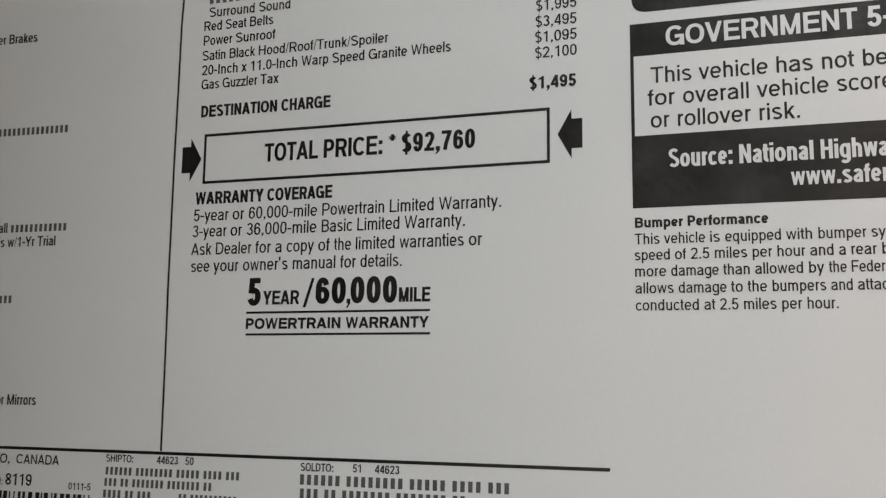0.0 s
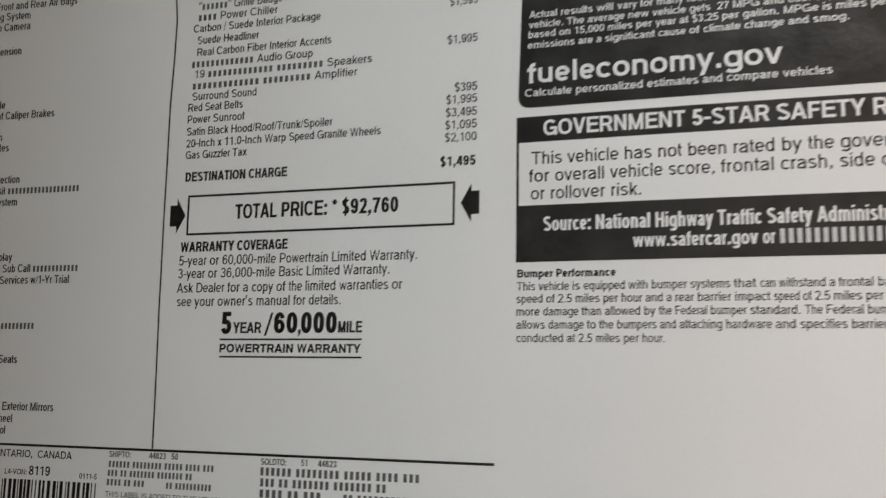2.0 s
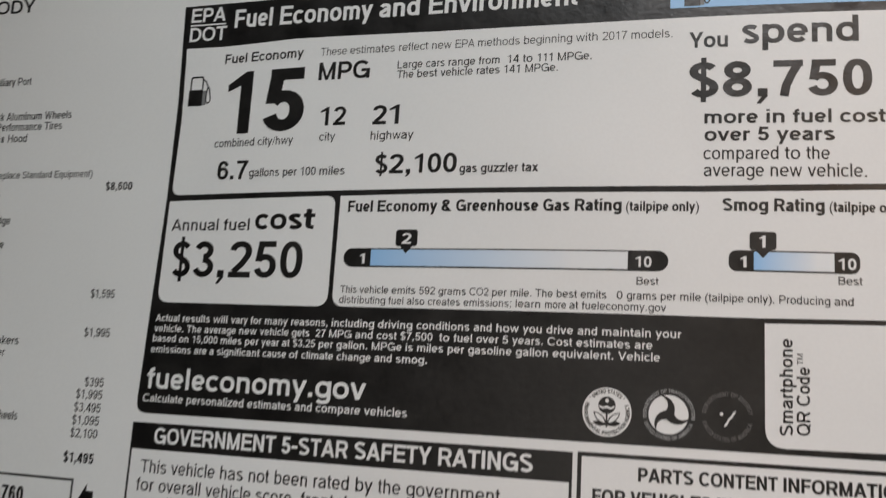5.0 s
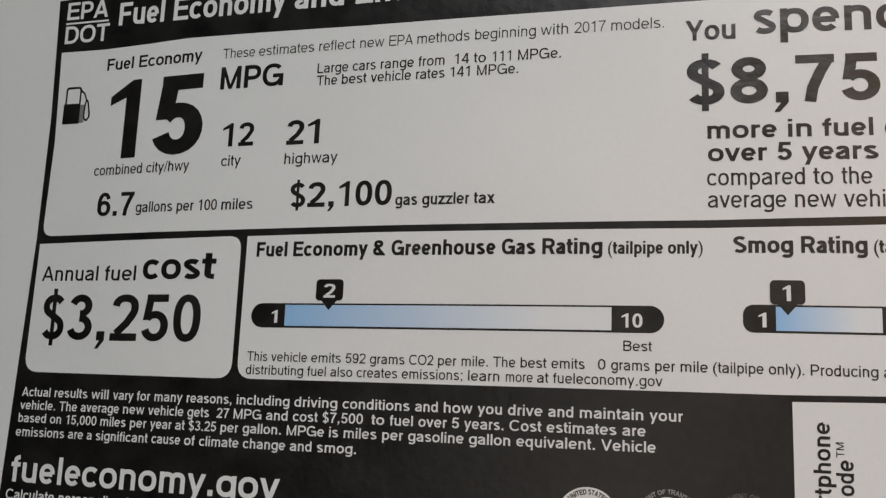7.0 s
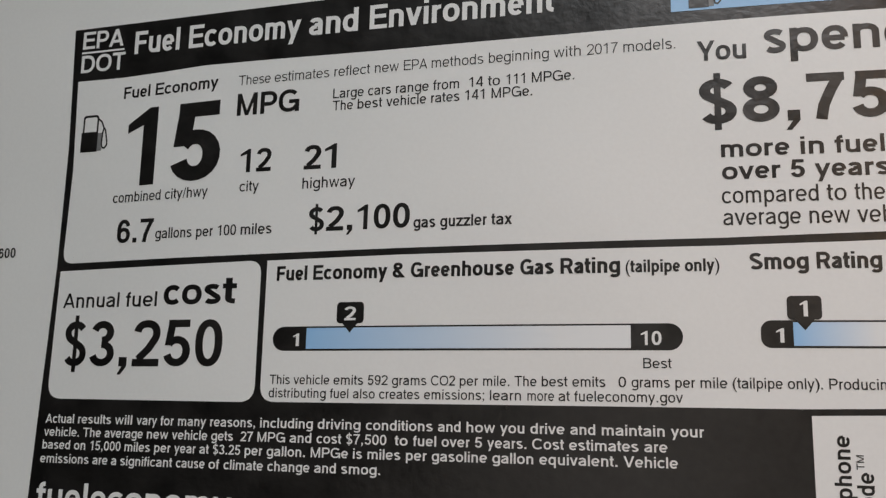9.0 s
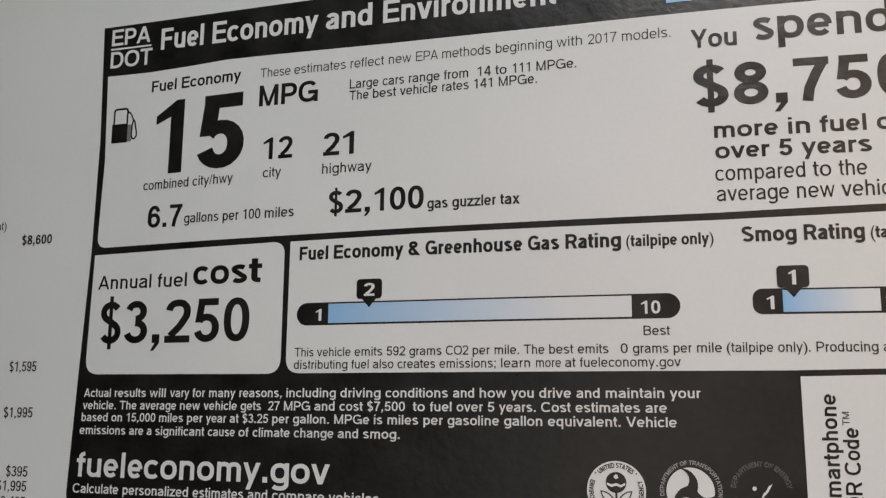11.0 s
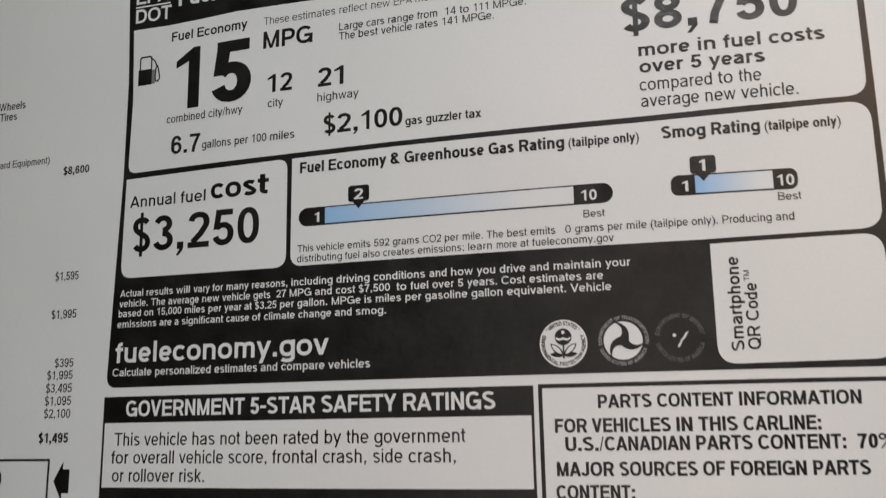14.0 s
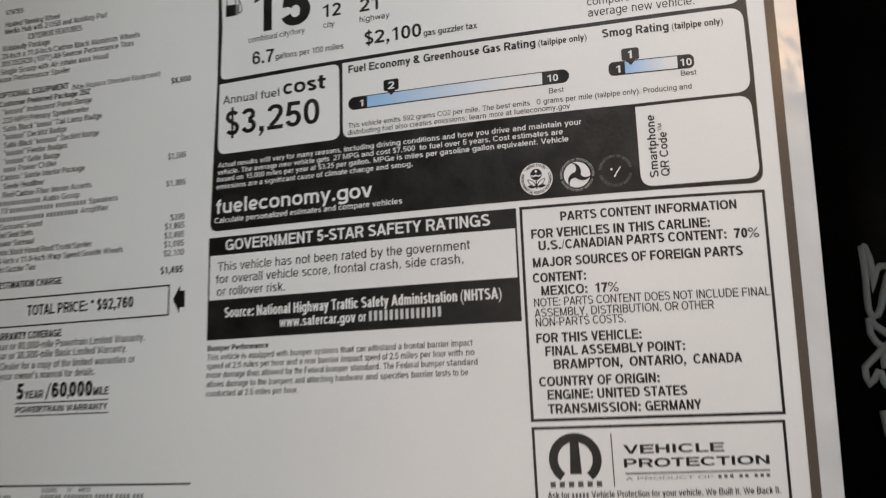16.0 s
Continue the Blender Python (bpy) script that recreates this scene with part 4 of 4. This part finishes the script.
line("COUNTRY OF ORIGIN:", 109.65, 144.01, -53.87, 2.85, parts, weight=B, at=((8, 126.5), (11, 131.6)))
line("ENGINE: UNITED STATES", 111.88, 151.40, -57.73, 2.85, parts, weight=B, at=((8, 126.2), (15, 139.3)))
line("TRANSMISSION: GERMANY", 111.79, 155.00, -61.86, 2.85, parts, weight=B, at=((14, 139.4),))

# protection plan panel
plan = frame_of("protection_panel", 106.6, -104.0, 177.3, -65.5, 0.8, INK, sticker, 0.05, "black outlined panel with round emblem")


def emblem(cu, cv, r):
    """Open ring with a bar down its middle."""
    for turn in (1, -1):
        arc = [radians(90 + turn * 142 * i / 16) for i in range(17)]
        pts = [(cu + r * math.cos(a), cv + r * math.sin(a)) for a in arc] + [(cu + 0.66 * r * math.cos(a), cv + 0.66 * r * math.sin(a)) for a in arc[::-1]]
        patch("emblem_arc", pts, INK, plan, 0.06)
    patch("emblem_bar", [(cu - 0.22 * r, cv - 0.56 * r), (cu + 0.22 * r, cv - 0.56 * r), (cu + 0.16 * r, cv + 0.8 * r), (cu - 0.16 * r, cv + 0.8 * r)], INK, plan, 0.07)


emblem(118.6, -75.0, 7.5)
line("~~~~~~", 111.1, 125.7, -82.9, 2.1, plan)
patch("rule", rounded(129.0, -83.0, 129.3, -68.0), INK, plan, 0.05)
line("VEHICLE", 132.36, 160.10, -73.85, 2.5, plan, weight=0.045)
line("PROTECTION", 132.21, 172.08, -77.72, 2.5, plan, weight=0.045)
patch("rule", rounded(132.4, -79.7, 172.0, -79.15), FADED, plan, 0.05)
line("A PRODUCT OF ~~~ ~~ ~~~", 132.4, 171.8, -81.3, 0.95, plan, FADED)
line("Ask for ~~~~~ Vehicle Protection for your vehicle. We Built It. We Back It.", 110.1, 174.4, -86.0, 1.9, plan, weight=0.012)

# price column
LIST = [
    ("Gas Guzzler Tax", -89.4, -71.4, -4.6, ((4, -84.4), (12, -75.6))), ("20-Inch x 11.0-Inch Warp Speed Granite Wheels", -89.4, -34.4, -1.5, ((8, -80.1), (10, -78.0), (20, -66.4), (25, -59.5), (31, -51.6), (39, -42.6))),
    ("Satin Black Hood/Roof/Trunk/Spoiler", -89.4, -47.5, 1.7, ((6, -83.0), (12, -76.2))), ("Power Sunroof", -89.3, -72.5, 5.0, ((6, -81.7),)), ("Red Seat Belts", -89.3, -73.1, 8.2, ((4, -84.2), (9, -78.5))),
    ("Surround Sound", -88.2, -69.3, 11.2, ((9, -76.5),)), ("~~~~~~~~~~~~~ ~~~~~~~~~ Amplifier", -88.2, -41.1, 14.2), ("19 ~~~~~~~~~~~~~ ~~~~~~~~~ Speakers", -87.7, -37.2, 17.3),
    ("~~~~~~~~~~~~~ Audio Group", -88.7, -53.6, 20.2), ("Real Carbon Fiber Interior Accents", -87.3, -48.5, 23.3), ("Suede Headliner", -87.3, -69.2, 26.6),
    ("Carbon / Suede Interior Package", -88.6, -51.7, 29.9), ("~~~~ Power Chiller", -87.2, -64.0, 33.0), ("\"~~~~~~\" Grille Badge", -87.3, -62.6, 36.0),
    ("\"~~~~~~\" Fender Badges", -87.4, -59.6, 39.2), ("Satin Black \"~~~~~~~\" Decklid Badge", -87.6, -46.1, 42.3), ("\"~~~~~~\" Decklid Badge", -87.9, -60.1, 45.5),
    ("Satin Black \"~~~~~\" Tail Lamp Badge", -88.1, -45.0, 48.6), ("220-MPH Primary Speedometer", -88.4, -50.8, 51.9), ("\"~~~~~~\" Instrument Panel Badge", -88.6, -49.5, 55.2),
    ("~~~~ Performance Spoiler", -90.4, -59.4, 68.0), ("Single Scoop with Air Intake ~~~~ Hood", -90.2, -43.1, 71.0),
    ("305/35ZR20 (107Y) All-Season Performance Tires", -90.0, -32.3, 74.2), ("20-Inch x 11.0-Inch Carbon Black Aluminum Wheels", -89.8, -29.7, 77.1),
    ("Widebody Package", -89.6, -68.5, 80.2), ("EXTERIOR FEATURES", -78.1, -54.6, 83.5), ("Media Hub with 2 USB and Auxiliary Port", -88.6, -43.9, 86.9), ("Heated Steering Wheel", -88.4, -64.6, 89.6),
]
for text, a, b, foot, *at in LIST:
    line(text, a, b, foot, 2.15, sticker, weight=0.012, at=at[0] if at else ())
line("Customer Preferred Package 2BZ", -90.3, -50.3, 58.4, 2.15, sticker, weight=0.046)
line("OPTIONAL EQUIPMENT", -90.4, -59.7, 61.8, 2.3, sticker, weight=0.046)
line("(May Replace Standard Equipment)", -58.2, -20.9, 61.0, 1.9, sticker)
line("STATES", -88.5, -80.6, 94.5, 1.9, sticker, weight=0.02)
line("WIDEBODY", -78.0, -45.6, 107.6, 3.8, sticker, weight=0.03, name="heading")
for text, a, foot in (("$395", -15.4, 7.8), ("$1,995", -17.5, 4.8), ("$3,495", -17.6, 1.6), ("$1,095", -17.7, -1.5), ("$2,100", -17.7, -4.6), ("$1,995", -17.4, 20.0), ("$1,595", -16.9, 29.7)):
    line(text, a, -9.8, foot, 2.15, sticker, weight=0.004, name="price")
line("$8,600", -16.4, -8.4, 57.4, 2.1, sticker, weight=0.034, name="price")
line("$1,495", -18.8, -10.0, -10.6, 2.4, sticker, weight=0.05, name="price")
line("DESTINATION CHARGE", -89.17, -59.64, -10.70, 2.5, sticker, weight=0.056, at=((12, -70.6),))
frame_of("total_frame", -88.1, -25.0, -14.95, -14.4, 0.55, INK, sticker, 0.05)
line("TOTAL PRICE: * $92,760", -73.99, -29.35, -21.14, 3.8, sticker, weight=0.036, name="price", at=((6, -60.8), (15, -44.2)))
for s, tip in ((1, -88.6), (-1, -13.5)):
    patch("arrow", [(tip, -19.7), (tip - s * 2.6, -15.1), (tip - s * 2.6, -16.9), (tip - s * 4.6, -16.9), (tip - s * 4.6, -22.5), (tip - s * 2.6, -22.5), (tip - s * 2.6, -24.4)], INK, sticker, 0.05)
line("WARRANTY COVERAGE", -89.53, -58.66, -29.34, 2.6, sticker, weight=0.056, at=((9, -73.0),))
line("5-year or 60,000-mile Powertrain Limited Warranty.", -89.73, -24.20, -32.87, 2.5, sticker, at=((7, -80.7), (10, -77.0), (22, -60.7), (33, -46.4), (41, -36.4)))
line("3-year or 36,000-mile Basic Limited Warranty.", -89.80, -31.19, -36.21, 2.5, sticker, at=((7, -81.0), (10, -77.3), (22, -60.7), (28, -53.1), (36, -43.3)))
line("Ask Dealer for a copy of the limited warranties or", -89.98, -27.85, -39.95, 2.5, sticker, at=((4, -84.2), (11, -75.2), (15, -70.7), (17, -68.2), (22, -61.3), (25, -57.9), (29, -53.3), (37, -44.2), (48, -30.4)))
line("see your owner's manual for details.", -89.77, -43.69, -43.46, 2.5, sticker, at=((4, -84.6), (9, -77.8), (17, -66.7), (24, -56.5), (28, -52.2)))
line("5", -76.4, -73.5, -50.6, 5.6, sticker, weight=0.055)
line("YEAR", -73.0, -65.0, -50.4, 2.75, sticker, weight=0.046)
line("/", -64.2, -61.8, -51.0, 5.6, sticker, weight=0.01)
line("60", -61.5, -55.1, -50.45, 5.2, sticker, weight=0.06)
line("000", -54.1, -44.5, -50.45, 5.2, sticker, weight=0.06)
line(",", -54.95, -54.1, -50.45, 4.6, sticker, weight=0.03)
line("MILE", -44.1, -37.8, -50.3, 2.75, sticker, weight=0.046)
patch("rule", rounded(-76.6, -52.15, -37.8, -51.75), INK, sticker, 0.05)
line("POWERTRAIN WARRANTY", -76.52, -38.00, -55.23, 2.15, sticker, weight=0.07, at=((11, -54.9),))
patch("rule", rounded(-76.5, -56.5, -37.7, -56.1), INK, sticker, 0.05)

# standard equipment column
for text, end, foot in (
        ("Performance Suspension", -142.9, 28.3), ("Rear Axle", -147.4, 12.9), ("Front Caliper Brakes", -131.2, 9.7), ("Transmission", -147.9, 3.6),
        ("Drive Modes", -145.5, 0.5), ("Cross Path Detection", -141.4, -8.6), ("Visit ~~~~~~~~~~~~~~~~~~~", -122.1, -11.7), ("Alarm System", -141.8, -15.0),
        ("INTERIOR FEATURES", -147.9, -21.0), ("Cluster", -147.1, -24.2), ("Touchscreen Display", -142.3, -30.4), ("Radio Sub Call ~~~~~~~~~~~~", -121.0, -33.6),
        ("Connected Services w/1-Yr Trial", -123.5, -36.8), ("Streaming ~~~~~~~~~", -133.9, -49.2), ("Power Seats", -138.4, -58.4), ("Heated Exterior Mirrors", -125.6, -71.0),
        ("Steering Wheel", -138.6, -74.2), ("Speed Control", -140.6, -77.3), ("REPLACED BY OPTIONAL EQUIPMENT)", -102.0, 53.9), ("SAFETY FEATURES", -135.1, 50.9),
        ("Front Air Bags", -136.9, 47.8), ("Side Air Bags", -128.8, 44.6), ("Front and Rear Air Bags", -125.4, 41.5), ("Monitoring System", -140.4, 38.5),
        ("Backup Camera", -140.4, 35.4)):
    narrow(text, end, foot, 2.2, sticker, right=True, weight=0.02)

# foot strip
line("BRAMPTON,  ONTARIO,  CANADA", -160.5, -118.6, -83.2, 1.95, sticker, weight=0.022)
line("L4-VON:", -139.6, -132.5, -87.7, 1.4, sticker, weight=0.022)
line("8119", -131.8, -125.1, -87.7, 2.4, sticker, weight=0.022)
line("0111-5", -115.8, -110.4, -88.0, 1.4, sticker, weight=0.022)
line("SHIPTO:", -107.1, -100.6, -82.1, 1.5, sticker, weight=0.022)
line("44623   50", -95.1, -86.6, -82.1, 1.5, sticker, weight=0.022)
line("SOLDTO:", -63.2, -56.4, -82.3, 1.5, sticker, weight=0.022)
line("51     44623", -52.4, -43.1, -82.2, 1.5, sticker, weight=0.022)
for text, a, b, foot, cap in (("~~~~~~ ~~~~~~~~ ~~~~~ ~~~~ ~~~", -107.0, -76.3, -84.65, 2.05), ("~~~ ~~ ~~~~~~~ ~~~~~~~ ~~", -107.1, -82.3, -86.9, 2.05), ("~~~~ ~~ ~~~", -107.2, -96.1, -89.2, 2.05), ("~~ ~~~~~~~~~~", -89.5, -76.7, -89.3, 2.05),
                              ("~~~~~~ ~~~~~~~~ ~~~~~ ~~~~ ~~~", -63.2, -22.4, -84.85, 2.5), ("~~~ ~~ ~~~~~~~ ~~~~~~~ ~~", -63.1, -30.5, -87.45, 2.5), ("~~~~ ~~ ~~~", -63.1, -47.0, -90.05, 2.5), ("~~ ~~~~~~~~~~", -41.0, -24.0, -90.2, 2.5)):
    line(text, a, b, foot, cap, sticker)
line("THIS LABEL IS ADDED TO THIS VEHICLE", -107.4, -72.1, -92.0, 1.3, sticker)


def barcode():
    rng = random.Random(7)
    code = bmesh.new()
    u = -172.0
    while u < -110.2:
        w = rng.choice((0.35, 0.35, 0.7, 1.0))
        code.faces.new([code.verts.new((x, y, 0)) for x, y in ((u, -99), (u + w, -99), (u + w, -88.9), (u, -88.9))])
        u += w + rng.choice((0.35, 0.45, 0.8))
    return part("barcode", bend(code, 0.05, 30), INK, sticker, "black printed barcode")


barcode()
